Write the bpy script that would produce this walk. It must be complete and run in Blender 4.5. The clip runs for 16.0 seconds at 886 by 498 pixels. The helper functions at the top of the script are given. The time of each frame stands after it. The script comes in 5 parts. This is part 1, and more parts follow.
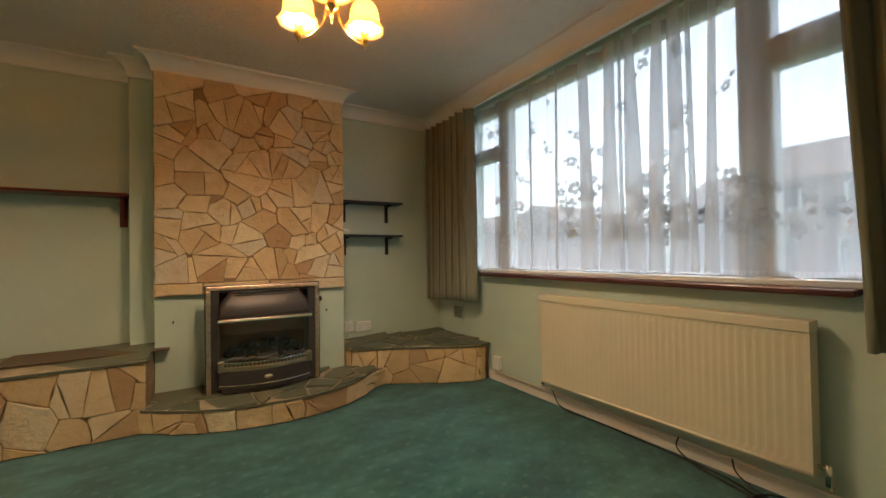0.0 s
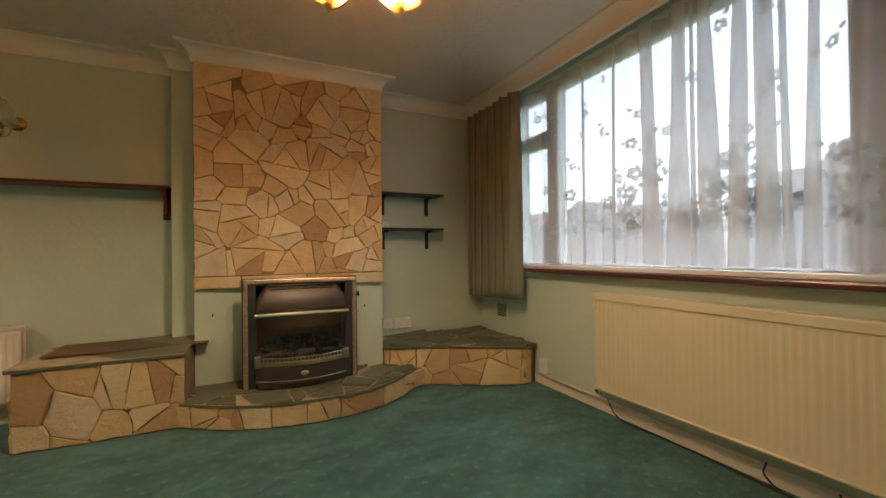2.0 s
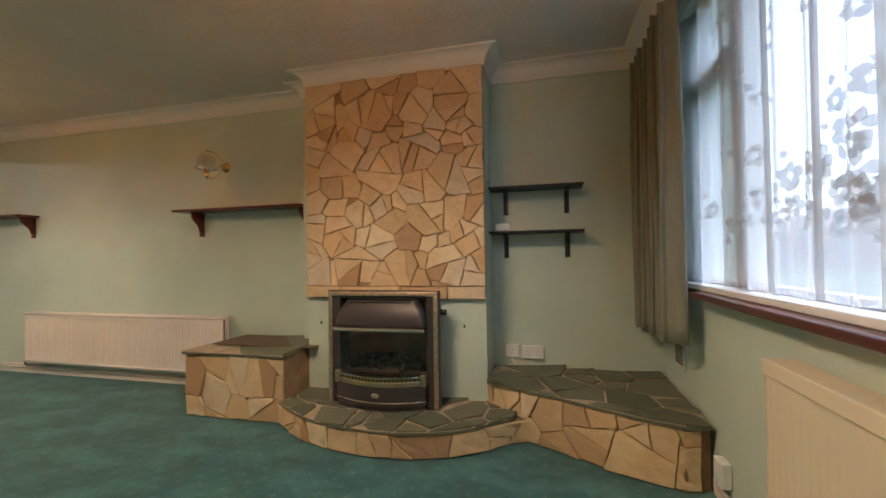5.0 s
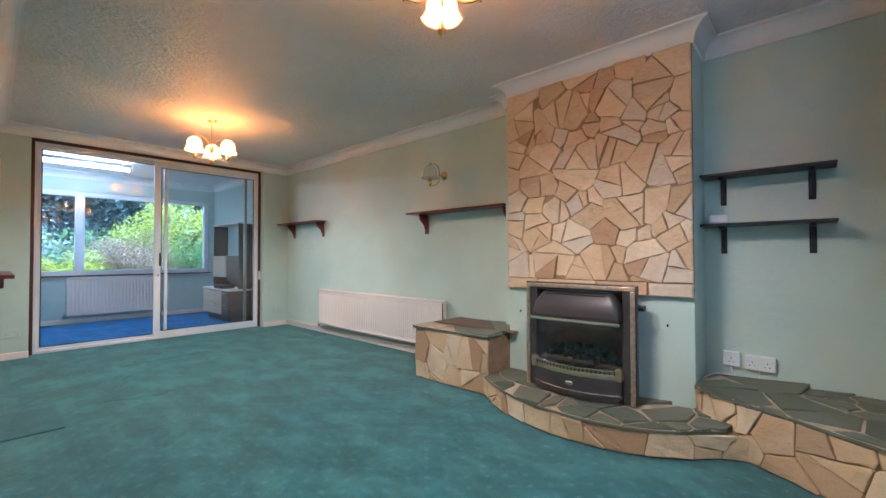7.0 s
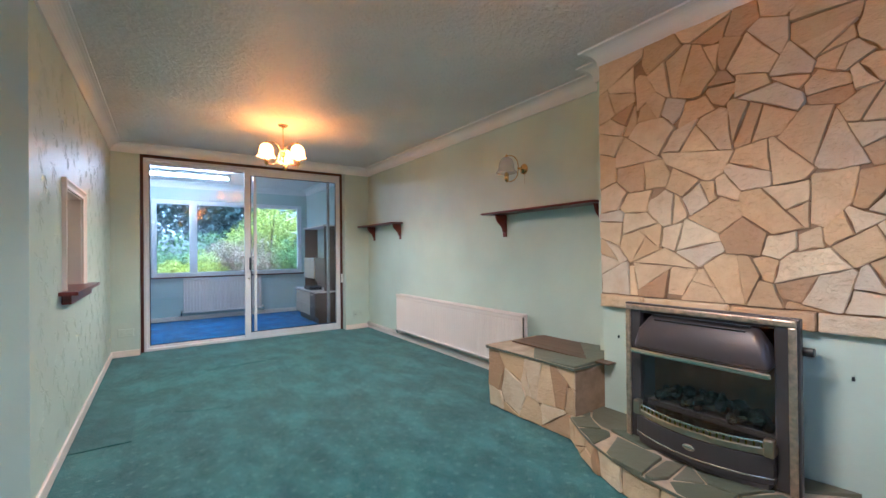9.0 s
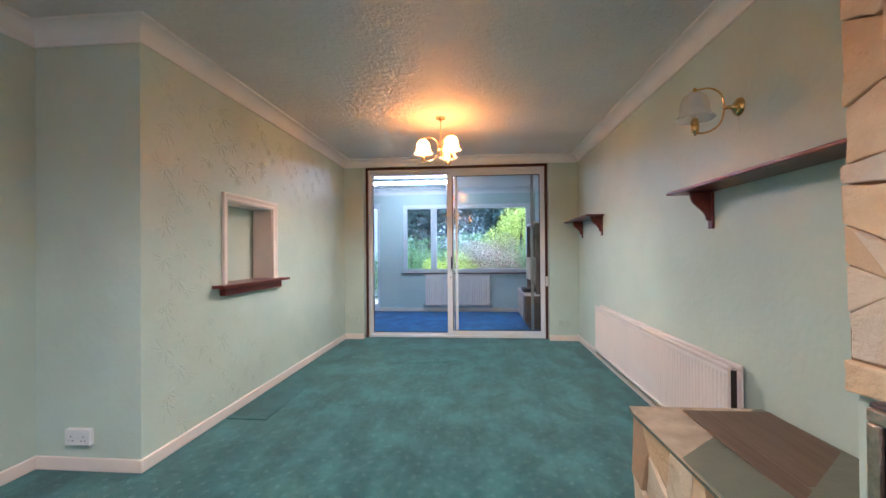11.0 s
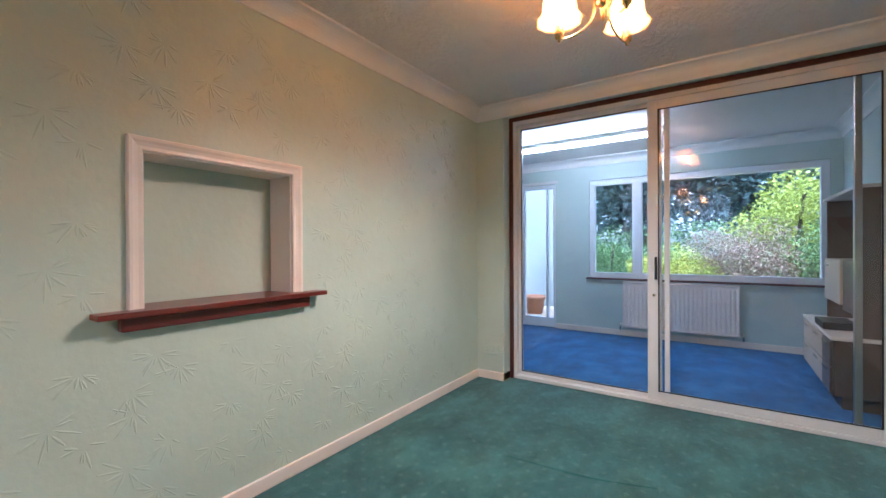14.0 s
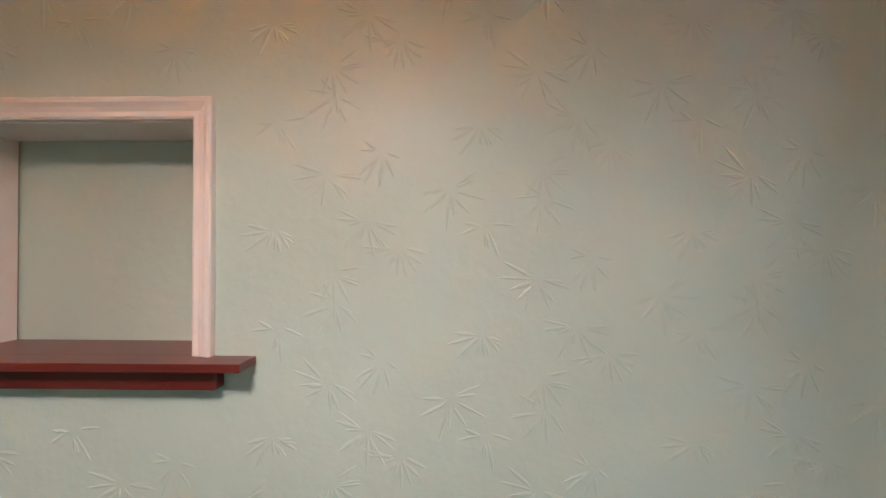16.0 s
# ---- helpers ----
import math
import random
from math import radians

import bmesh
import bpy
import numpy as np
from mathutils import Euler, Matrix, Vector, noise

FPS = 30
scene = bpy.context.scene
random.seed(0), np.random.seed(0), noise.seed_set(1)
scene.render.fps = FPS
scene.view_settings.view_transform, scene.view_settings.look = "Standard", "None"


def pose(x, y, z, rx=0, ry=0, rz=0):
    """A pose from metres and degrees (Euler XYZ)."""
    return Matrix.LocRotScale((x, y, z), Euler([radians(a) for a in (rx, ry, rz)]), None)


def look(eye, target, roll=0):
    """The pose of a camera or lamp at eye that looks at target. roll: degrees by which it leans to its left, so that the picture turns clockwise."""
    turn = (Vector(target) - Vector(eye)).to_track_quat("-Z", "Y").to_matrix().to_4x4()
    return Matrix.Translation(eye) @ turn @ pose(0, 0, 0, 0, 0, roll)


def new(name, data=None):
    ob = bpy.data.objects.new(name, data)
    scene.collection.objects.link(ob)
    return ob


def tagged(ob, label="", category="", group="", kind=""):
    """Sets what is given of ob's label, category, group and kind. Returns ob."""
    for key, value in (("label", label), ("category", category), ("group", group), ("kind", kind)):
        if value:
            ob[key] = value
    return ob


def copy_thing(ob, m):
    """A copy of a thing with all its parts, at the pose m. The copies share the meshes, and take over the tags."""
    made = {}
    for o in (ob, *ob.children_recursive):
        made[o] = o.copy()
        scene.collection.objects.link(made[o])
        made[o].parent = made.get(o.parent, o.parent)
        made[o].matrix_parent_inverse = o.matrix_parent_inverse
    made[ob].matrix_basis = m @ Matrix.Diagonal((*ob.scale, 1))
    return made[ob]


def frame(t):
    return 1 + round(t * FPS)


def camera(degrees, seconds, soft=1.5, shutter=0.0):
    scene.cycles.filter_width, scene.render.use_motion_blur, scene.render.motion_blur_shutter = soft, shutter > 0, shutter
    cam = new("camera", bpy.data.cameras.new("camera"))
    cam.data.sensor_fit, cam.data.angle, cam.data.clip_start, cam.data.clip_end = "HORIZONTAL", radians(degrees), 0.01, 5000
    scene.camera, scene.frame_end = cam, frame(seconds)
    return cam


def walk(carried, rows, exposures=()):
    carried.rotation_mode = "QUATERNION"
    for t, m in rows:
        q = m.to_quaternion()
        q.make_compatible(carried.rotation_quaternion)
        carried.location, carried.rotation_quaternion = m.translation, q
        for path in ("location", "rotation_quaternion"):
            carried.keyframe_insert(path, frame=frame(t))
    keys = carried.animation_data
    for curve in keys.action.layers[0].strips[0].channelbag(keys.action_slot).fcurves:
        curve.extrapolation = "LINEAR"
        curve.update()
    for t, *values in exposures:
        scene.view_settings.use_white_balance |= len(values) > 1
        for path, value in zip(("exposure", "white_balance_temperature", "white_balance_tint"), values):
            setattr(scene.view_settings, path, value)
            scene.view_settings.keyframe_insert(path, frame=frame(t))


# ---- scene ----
cam = camera(94.4, 16.0)
PATH = [
    (0, (0.128, 0.05, 1.05), (1.163, 1.761, 1.08), -0.9),
    (0.5, (0.045, 0.005, 1.004), (1.056, 1.73, 1.042), -0.8),
    (1, (0.016, 0.016, 1.024), (0.999, 1.758, 1.049), -0.7),
    (1.5, (0.096, 0.065, 1.013), (1.005, 1.847, 1.04), -0.7),
    (2, (0.223, 0.222, 1.024), (1.079, 2.03, 1.044), -0.7),
    (2.5, (0.337, 0.488, 1.064), (1.106, 2.335, 1.081), -0.8),
    (3, (0.424, 0.724, 1.088), (1.084, 2.612, 1.094), -0.8),
    (3.2, (0.485, 0.772, 1.087), (1.101, 2.674, 1.093), -0.9),
    (5.3, (1.663, 0.754, 1.071), (0.93, 2.614, 1.125), -0.6),
    (5.5, (1.694, 0.705, 1.073), (0.808, 2.497, 1.122), -0.5),
    (6, (1.732, 0.639, 1.074), (0.602, 2.288, 1.115), -0.3),
    (6.5, (1.728, 0.63, 1.062), (0.48, 2.193, 1.101), -0.1),
    (7, (1.713, 0.6, 1.05), (0.367, 2.078, 1.085), -0.1),
    (7.5, (1.684, 0.548, 1.068), (0.262, 1.954, 1.09), -0.3),
    (8, (1.605, 0.602, 1.073), (0.124, 1.946, 1.103), -0.2),
    (8.2, (1.556, 0.673, 1.096), (0.053, 1.992, 1.123), -0.3),
    (10.3, (1.342, 2.033, 1.178), (-0.624, 2.403, 1.187), -0.7),
    (10.5, (1.276, 2.198, 1.16), (-0.715, 2.392, 1.174), -0.7),
    (11, (1.048, 2.412, 1.169), (-0.944, 2.239, 1.182), -0.5),
    (11.5, (0.784, 2.55, 1.225), (-1.168, 2.113, 1.236), -0.2),
    (12, (0.585, 2.644, 1.23), (-1.315, 2.019, 1.236), -0.1),
    (12.5, (0.403, 2.644, 1.202), (-1.46, 1.918, 1.203), -0.1),
    (13, (0.004, 2.556, 1.171), (-1.823, 1.743, 1.171), -0.2),
    (13.5, (-0.51, 2.516, 1.19), (-2.282, 1.589, 1.185), -0.3),
    (14, (-1.104, 2.443, 1.177), (-2.759, 1.322, 1.17), -0.3),
    (14.5, (-1.646, 2.308, 1.187), (-3.092, 0.927, 1.174), -0.1),
    (15, (-2.176, 2.125, 1.215), (-3.285, 0.461, 1.218), 0.0),
    (15.3, (-2.496, 2.005, 1.208), (-3.302, 0.174, 1.232), 0.0),
    (15.5, (-2.69, 1.895, 1.222), (-3.262, -0.021, 1.253), 0.0),
    (15.75, (-2.91, 1.77, 1.23), (-3.16, -0.214, 1.248), 0.05),
    (16, (-3.085, 1.64, 1.214), (-3.04, -0.36, 1.230), 0.1),
]
EXPOSURES = [(0, 0.74, 6200, 5), (3.0, 0.76, 6600, 8), (5.5, 1.3, 4950, 10), (6.2, 1.65, 4280, 11), (8.2, 1.7, 4200, 10), (11, 1.7, 4400, 15), (14, 1.52, 4500, 17),
             (15.2, 1.2, 5150, 23), (16, 1.4, 4600, 20)]
SKY, LAMP = 0.31, 36.0
walk(cam, [(t, look(eye, target, roll)) for t, eye, target, roll in PATH], EXPOSURES)

# ---- world, sun, lamps ----
world = bpy.data.worlds.new("sky")
scene.world = world
world.use_nodes = True
wn, wl = world.node_tree.nodes, world.node_tree.links
sky = wn.new("ShaderNodeTexSky")
sky.sky_type, sky.sun_disc = "NISHITA", False
sky.sun_elevation, sky.sun_rotation = radians(66), radians(70)
sky.air_density, sky.dust_density = 1.0, 3.0
grey = wn.new("ShaderNodeHueSaturation")
grey.inputs["Saturation"].default_value = 0.62
wl.new(sky.outputs["Color"], grey.inputs["Color"])
wl.new(grey.outputs["Color"], wn["Background"].inputs["Color"])
wn["Background"].inputs["Strength"].default_value = SKY

sun = new("sun", bpy.data.lights.new("sun", "SUN"))
sun.data.energy, sun.data.angle, sun.data.color = 1.0, radians(25), (1, 0.97, 0.92)
sun.matrix_world = look((7, 3, 17), (0, 0, 0))


# ---- materials ----
def socket(node, name, value):
    node.inputs[name].default_value = value


class Nodes:
    """A node material with a Principled surface and short ways to add nodes."""

    def __init__(self, name, base, rough=0.5, metal=0.0, spec=0.5):
        self.m = bpy.data.materials.new(name)
        self.m.use_nodes = True
        self.n, self.l = self.m.node_tree.nodes, self.m.node_tree.links
        self.p = self.n["Principled BSDF"]
        socket(self.p, "Base Color", (*base, 1))
        socket(self.p, "Roughness", rough)
        socket(self.p, "Metallic", metal)
        socket(self.p, "Specular IOR Level", spec)
        self.co = self.n.new("ShaderNodeTexCoord").outputs["Object"]

    def noise(self, scale, detail=4.0, stretch=None, rough=0.55, co=None):
        node = self.n.new("ShaderNodeTexNoise")
        socket(node, "Scale", scale), socket(node, "Detail", detail), socket(node, "Roughness", rough)
        src = co or self.co
        if stretch:
            mp = self.n.new("ShaderNodeMapping")
            socket(mp, "Scale", stretch)
            self.l.new(src, mp.inputs["Vector"])
            src = mp.outputs["Vector"]
        self.l.new(src, node.inputs["Vector"])
        return node.outputs["Fac"]

    def ramp(self, fac, stops):
        node = self.n.new("ShaderNodeValToRGB")
        e = node.color_ramp.elements
        e[0].position, e[1].position = stops[0][0], stops[-1][0]
        e[0].color, e[1].color = (*stops[0][1], 1), (*stops[-1][1], 1)
        for pos, col in stops[1:-1]:
            e.new(pos).color = (*col, 1)
        self.l.new(fac, node.inputs["Fac"])
        return node.outputs["Color"]

    def mix(self, fac, a, b, how="MIX"):
        node = self.n.new("ShaderNodeMix")
        node.data_type, node.blend_type = "RGBA", how
        for value, place in ((fac, node.inputs[0]), (a, node.inputs[6]), (b, node.inputs[7])):
            if isinstance(value, (int, float)):
                place.default_value = value
            elif isinstance(value, tuple):
                place.default_value = (*value, 1)
            else:
                self.l.new(value, place)
        return node.outputs[2]

    def math(self, op, a, b=0.0):
        node = self.n.new("ShaderNodeMath")
        node.operation = op
        for value, place in zip((a, b), node.inputs):
            if isinstance(value, (int, float)):
                place.default_value = value
            else:
                self.l.new(value, place)
        return node.outputs[0]

    def colour(self, out):
        self.l.new(out, self.p.inputs["Base Color"])
        return self

    def bump(self, fac, strength, distance=0.01):
        node = self.n.new("ShaderNodeBump")
        socket(node, "Strength", strength), socket(node, "Distance", distance)
        self.l.new(fac, node.inputs["Height"])
        old = self.p.inputs["Normal"].links
        if old:
            self.l.new(old[0].from_socket, node.inputs["Normal"])
        self.l.new(node.outputs["Normal"], self.p.inputs["Normal"])
        return self

    def random(self):
        return self.n.new("ShaderNodeObjectInfo").outputs["Random"]


def tint(c, k):
    return tuple(v * k for v in c)


def plain(name, base, rough=0.5, metal=0.0, vary=0.12, scale=3.0, grain=0.06, gscale=120.0, spec=0.5):
    """A surface with faint large stains and a fine grain in relief."""
    k = Nodes(name, base, rough, metal, spec)
    col = k.ramp(k.noise(scale), [(0.3, tint(base, 1 - vary)), (0.7, tint(base, 1 + vary * 0.6))])
    k.colour(col)
    if grain:
        k.bump(k.noise(gscale, 2), grain, 0.004)
    return k.m


def wall_paint(name, base):
    k = Nodes(name, base, 0.44, 0, 0.45)
    big = k.noise(1.3, 5)
    col = k.ramp(big, [(0.25, tint(base, 0.88)), (0.55, base), (0.8, tint(base, 1.08))])
    k.colour(k.mix(k.math("MULTIPLY", k.noise(14, 5), 0.14), col, tint(base, 0.8)))
    k.bump(k.noise(26, 5), 0.26, 0.007)
    k.bump(k.noise(190, 2), 0.1, 0.002)
    return k.m


def carpet_paint(name, dark, light, dots):
    k = Nodes(name, dark, 0.95, 0, 0.12)
    socket(k.p, "Sheen Weight", 0.22), socket(k.p, "Sheen Roughness", 0.5)
    swirl = k.noise(3.8, 7, (0.75, 1.2, 1), 0.64)
    col = k.ramp(swirl, [(0.36, tint(dark, 0.68)), (0.48, dark), (0.60, light), (0.74, tint(light, 1.2))])
    col = k.mix(k.math("MULTIPLY", k.noise(11, 5), 0.5), col, tint(dark, 0.75))
    if dots:
        sep = k.n.new("ShaderNodeSeparateXYZ")
        k.l.new(k.co, sep.inputs[0])
        u = k.math("ADD", k.math("MULTIPLY", sep.outputs[0], 7.5), k.math("MULTIPLY", sep.outputs[1], 7.5))
        v = k.math("SUBTRACT", k.math("MULTIPLY", sep.outputs[0], 7.5), k.math("MULTIPLY", sep.outputs[1], 7.5))
        du = k.math("ABSOLUTE", k.math("SUBTRACT", k.math("FRACT", u), 0.5))
        dv = k.math("ABSOLUTE", k.math("SUBTRACT", k.math("FRACT", v), 0.5))
        near = k.math("LESS_THAN", k.math("MAXIMUM", du, dv), 0.1)
        hole = k.math("GREATER_THAN", k.math("MINIMUM", du, dv), 0.028)
        col = k.mix(k.math("MULTIPLY", k.math("MULTIPLY", near, hole), 0.5), col, dots)
    k.colour(col)
    k.bump(k.noise(260, 3), 0.7, 0.006)
    k.bump(k.noise(9, 5), 0.25, 0.02)
    return k.m


def artex_paint():
    k = Nodes("artex", (0.74, 0.71, 0.66), 0.33, 0, 0.55)
    k.colour(k.ramp(k.noise(1.1, 5), [(0.3, (0.66, 0.63, 0.585)), (0.7, (0.77, 0.745, 0.7))]))
    a = k.noise(22, 6, (1, 1, 0.2), 0.65)
    k.bump(k.math("POWER", a, 2.0), 0.6, 0.04)
    k.bump(k.noise(80, 3), 0.3, 0.006)
    return k.m


def stone_paint():
    k = Nodes("sandstone", (0.5, 0.33, 0.18), 0.78, 0, 0.3)
    r = k.random()
    base = k.ramp(r, [(0.0, (0.46, 0.30, 0.14)), (0.12, (0.76, 0.57, 0.33)), (0.24, (0.60, 0.40, 0.19)), (0.36, (0.82, 0.67, 0.43)), (0.48, (0.50, 0.31, 0.14)),
                      (0.6, (0.72, 0.52, 0.27)), (0.7, (0.62, 0.53, 0.40)), (0.8, (0.80, 0.60, 0.33)), (0.9, (0.36, 0.20, 0.09)), (1.0, (0.70, 0.50, 0.26))])
    co = k.n.new("ShaderNodeVectorMath")
    co.operation = "ADD"
    k.l.new(k.co, co.inputs[0])
    comb = k.n.new("ShaderNodeCombineXYZ")
    k.l.new(k.math("MULTIPLY", r, 37.0), comb.inputs[0]), k.l.new(k.math("MULTIPLY", r, 91.0), comb.inputs[2])
    k.l.new(comb.outputs[0], co.inputs[1])
    n1 = k.noise(7, 6, None, 0.6, co.outputs[0])
    col = k.mix(k.ramp(n1, [(0.45, (0, 0, 0)), (0.76, (0.55, 0.55, 0.55))]), base, (0.44, 0.25, 0.10))
    col = k.mix(k.math("MULTIPLY", k.noise(60, 5, None, 0.7, co.outputs[0]), 0.25), col, (0.74, 0.58, 0.39))
    k.colour(col)
    k.bump(k.noise(13, 7, None, 0.6, co.outputs[0]), 0.6, 0.03)
    k.bump(k.noise(34, 6, (1, 1, 2.2), 0.65, co.outputs[0]), 0.5, 0.012)
    k.bump(k.noise(150, 3), 0.4, 0.003)
    return k.m


def slate_paint():
    k = Nodes("green_slate", (0.12, 0.13, 0.1), 0.5, 0, 0.45)
    base = k.ramp(k.random(), [(0, (0.070, 0.085, 0.052)), (0.5, (0.105, 0.122, 0.078)), (1, (0.15, 0.14, 0.09))])
    k.colour(k.mix(k.math("MULTIPLY", k.noise(9, 6), 0.5), base, (0.17, 0.155, 0.10)))
    k.bump(k.noise(20, 7), 0.5, 0.01)
    return k.m


def wood_paint(name, dark, light, rough, along):
    k = Nodes(name, dark, rough, 0, 0.5)
    stretch = {"x": (1.2, 22, 22), "y": (22, 1.2, 22), "z": (22, 22, 1.2)}[along]
    g = k.noise(2.2, 7, stretch, 0.62)
    k.colour(k.mix(k.math("MULTIPLY", k.noise(3, 4), 0.35), k.ramp(g, [(0.3, dark), (0.7, light)]), tint(dark, 0.8)))
    k.bump(g, 0.12, 0.003)
    return k.m


def fabric_paint(name, base):
    k = Nodes(name, base, 0.9, 0, 0.15)
    socket(k.p, "Sheen Weight", 0.2)
    k.colour(k.ramp(k.noise(5, 5, (3, 3, 0.5)), [(0.3, tint(base, 0.82)), (0.7, tint(base, 1.1))]))
    k.bump(k.noise(400, 2, (1, 1, 2)), 0.3, 0.002)
    return k.m


def sheer_paint(name, clear, white, thick):
    """Thin cloth that lets part of the light straight through and scatters the rest."""
    k = Nodes(name, (white, white, white), 0.9, 0, 0.1)
    trans = k.n.new("ShaderNodeBsdfTranslucent")
    socket(trans, "Color", (white * 0.95, white * 0.98, white * 1.04, 1))
    diff = k.n.new("ShaderNodeBsdfDiffuse")
    socket(diff, "Color", (white, white, white, 1))
    see = k.n.new("ShaderNodeBsdfTransparent")
    body, out = k.n.new("ShaderNodeMixShader"), k.n.new("ShaderNodeMixShader")
    socket(body, "Fac", thick)
    k.l.new(trans.outputs[0], body.inputs[1]), k.l.new(diff.outputs[0], body.inputs[2])
    weave = k.math("ADD", k.math("MULTIPLY", k.noise(160, 2), 0.1), clear - 0.05)
    k.l.new(weave, out.inputs["Fac"])
    k.l.new(body.outputs[0], out.inputs[1]), k.l.new(see.outputs[0], out.inputs[2])
    k.l.new(out.outputs[0], k.n["Material Output"].inputs["Surface"])
    return k.m


def glass_paint(name, gloss_rough=0.0, tone=(0.97, 0.98, 0.98)):
    k = Nodes(name, (1, 1, 1), 0.0)
    see, gloss, weight, out = (k.n.new("ShaderNode" + s) for s in ("BsdfTransparent", "BsdfGlossy", "LayerWeight", "MixShader"))
    socket(see, "Color", (*tone, 1)), socket(gloss, "Roughness", gloss_rough), socket(weight, "Blend", 0.5)
    k.l.new(k.math("ADD", k.math("MULTIPLY", k.math("POWER", weight.outputs["Facing"], 5.0), 0.9), 0.045), out.inputs["Fac"])
    k.l.new(see.outputs[0], out.inputs[1]), k.l.new(gloss.outputs[0], out.inputs[2])
    k.l.new(out.outputs[0], k.n["Material Output"].inputs["Surface"])
    return k.m


def shade_paint(name, base, clear, thin_share):
    k = Nodes(name, base, 0.3)
    trans = k.n.new("ShaderNodeBsdfTranslucent")
    socket(trans, "Color", (*base, 1))
    out = k.n.new("ShaderNodeMixShader")
    socket(out, "Fac", 0.5)
    k.l.new(k.p.outputs[0], out.inputs[1]), k.l.new(trans.outputs[0], out.inputs[2])
    see, thin = k.n.new("ShaderNodeBsdfTransparent"), k.n.new("ShaderNodeMixShader")
    socket(see, "Color", (*clear, 1)), socket(thin, "Fac", thin_share)
    k.l.new(out.outputs[0], thin.inputs[1]), k.l.new(see.outputs[0], thin.inputs[2])
    k.l.new(thin.outputs[0], k.n["Material Output"].inputs["Surface"])
    return k.m


def glow_paint(name, colour, strength):
    k = Nodes(name, colour, 0.4)
    socket(k.p, "Emission Color", (*colour, 1)), socket(k.p, "Emission Strength", strength)
    return k.m


def leaf_paint(name, a, b, c):
    k = Nodes(name, a, 0.55, 0, 0.3)
    k.colour(k.ramp(k.noise(6, 3), [(0.3, a), (0.5, b), (0.68, c)]))
    return k.m


GREEN = wall_paint("sage_wallpaper", (0.56, 0.635, 0.53))
BLUE = wall_paint("blue_green_paint", (0.52, 0.61, 0.57))
WHITE = plain("white_gloss_paint", (0.84, 0.73, 0.63), 0.32, 0, 0.06, 4, 0.03)
COVE = plain("white_coving_paint", (0.78, 0.76, 0.72), 0.55, 0, 0.06, 3, 0.04)
PVC = plain("white_plastic", (0.80, 0.81, 0.82), 0.28, 0, 0.05, 4, 0.02)
ALU = plain("white_aluminium", (0.74, 0.73, 0.72), 0.33, 0.0, 0.06, 5, 0.02)
METAL = plain("bare_aluminium", (0.42, 0.40, 0.37), 0.35, 0.9, 0.1, 8, 0.04)
ARTEX = artex_paint()
CARPET = carpet_paint("teal_carpet", (0.040, 0.132, 0.128), (0.072, 0.205, 0.193), (0.28, 0.42, 0.36))
BLUE_CARPET = carpet_paint("blue_carpet", (0.018, 0.12, 0.34), (0.04, 0.20, 0.50), None)
DARK_CARPET = carpet_paint("dark_teal_carpet", (0.034, 0.118, 0.118), (0.064, 0.185, 0.18), None)
STONE, SLATE = stone_paint(), slate_paint()
# Sand mortar, darkened so that the shadow in the stone joints is in its colour.
MORTAR = plain("shadow_toned_mortar", (0.30, 0.19, 0.10), 0.95, 0, 0.25, 12, 0.5, 90)
PALE_MORTAR = plain("pale_mortar", (0.46, 0.36, 0.24), 0.95, 0, 0.25, 12, 0.5, 90)
MAHOGANY = wood_paint("mahogany_x", (0.10, 0.013, 0.007), (0.18, 0.028, 0.015), 0.28, "x")
DARK_FRAME = wood_paint("dark_frame_wood", (0.05, 0.012, 0.009), (0.10, 0.025, 0.016), 0.35, "z")
SILL_WOOD = wood_paint("sill_wood", (0.07, 0.018, 0.016), (0.12, 0.03, 0.025), 0.3, "y")
BOARD = wood_paint("brown_board", (0.10, 0.06, 0.032), (0.17, 0.105, 0.06), 0.6, "x")
OAK = wood_paint("pale_veneer", (0.62, 0.48, 0.33), (0.74, 0.60, 0.44), 0.45, "x")
BROWN = wood_paint("dark_veneer", (0.11, 0.07, 0.05), (0.18, 0.12, 0.085), 0.4, "x")
BLACK = plain("black_paint", (0.012, 0.013, 0.016), 0.4, 0, 0.2, 6, 0.03)
RAD = plain("radiator_enamel", (0.80, 0.70, 0.62), 0.35, 0, 0.04, 3, 0.015)
RAD_CREAM = plain("cream_radiator_enamel", (0.70, 0.61, 0.44), 0.4, 0, 0.05, 3, 0.02)
CURTAIN = fabric_paint("olive_curtain", (0.25, 0.24, 0.175))
NET = sheer_paint("white_net", 0.36, 0.66, 0.42)
NET_FOLD = sheer_paint("gathered_net", 0.18, 0.66, 0.5)
LACE = sheer_paint("lace_thread", 0.20, 0.62, 0.5)
GLASS = glass_paint("window_glass")
DOOR_GLASS = glass_paint("door_glass", 0.0, (0.93, 0.96, 0.96))
BRASS = plain("polished_brass", (0.72, 0.47, 0.16), 0.2, 1.0, 0.1, 10, 0.02)
# Chrome whose base colour is warmed to hold the fire trim's golden reflection.
CHROME = plain("chrome", (0.88, 0.80, 0.68), 0.16, 1.0, 0.05, 10, 0.01)
PEWTER = plain("embossed_pewter", (0.72, 0.55, 0.41), 0.35, 1.0, 0.3, 40, 0.8, 90)
ENAMEL = plain("dark_grey_enamel", (0.06, 0.05, 0.048), 0.33, 0.2, 0.1, 5, 0.02)
HOOD = plain("brown_grey_enamel", (0.06, 0.048, 0.045), 0.42, 0.3, 0.1, 5, 0.02)
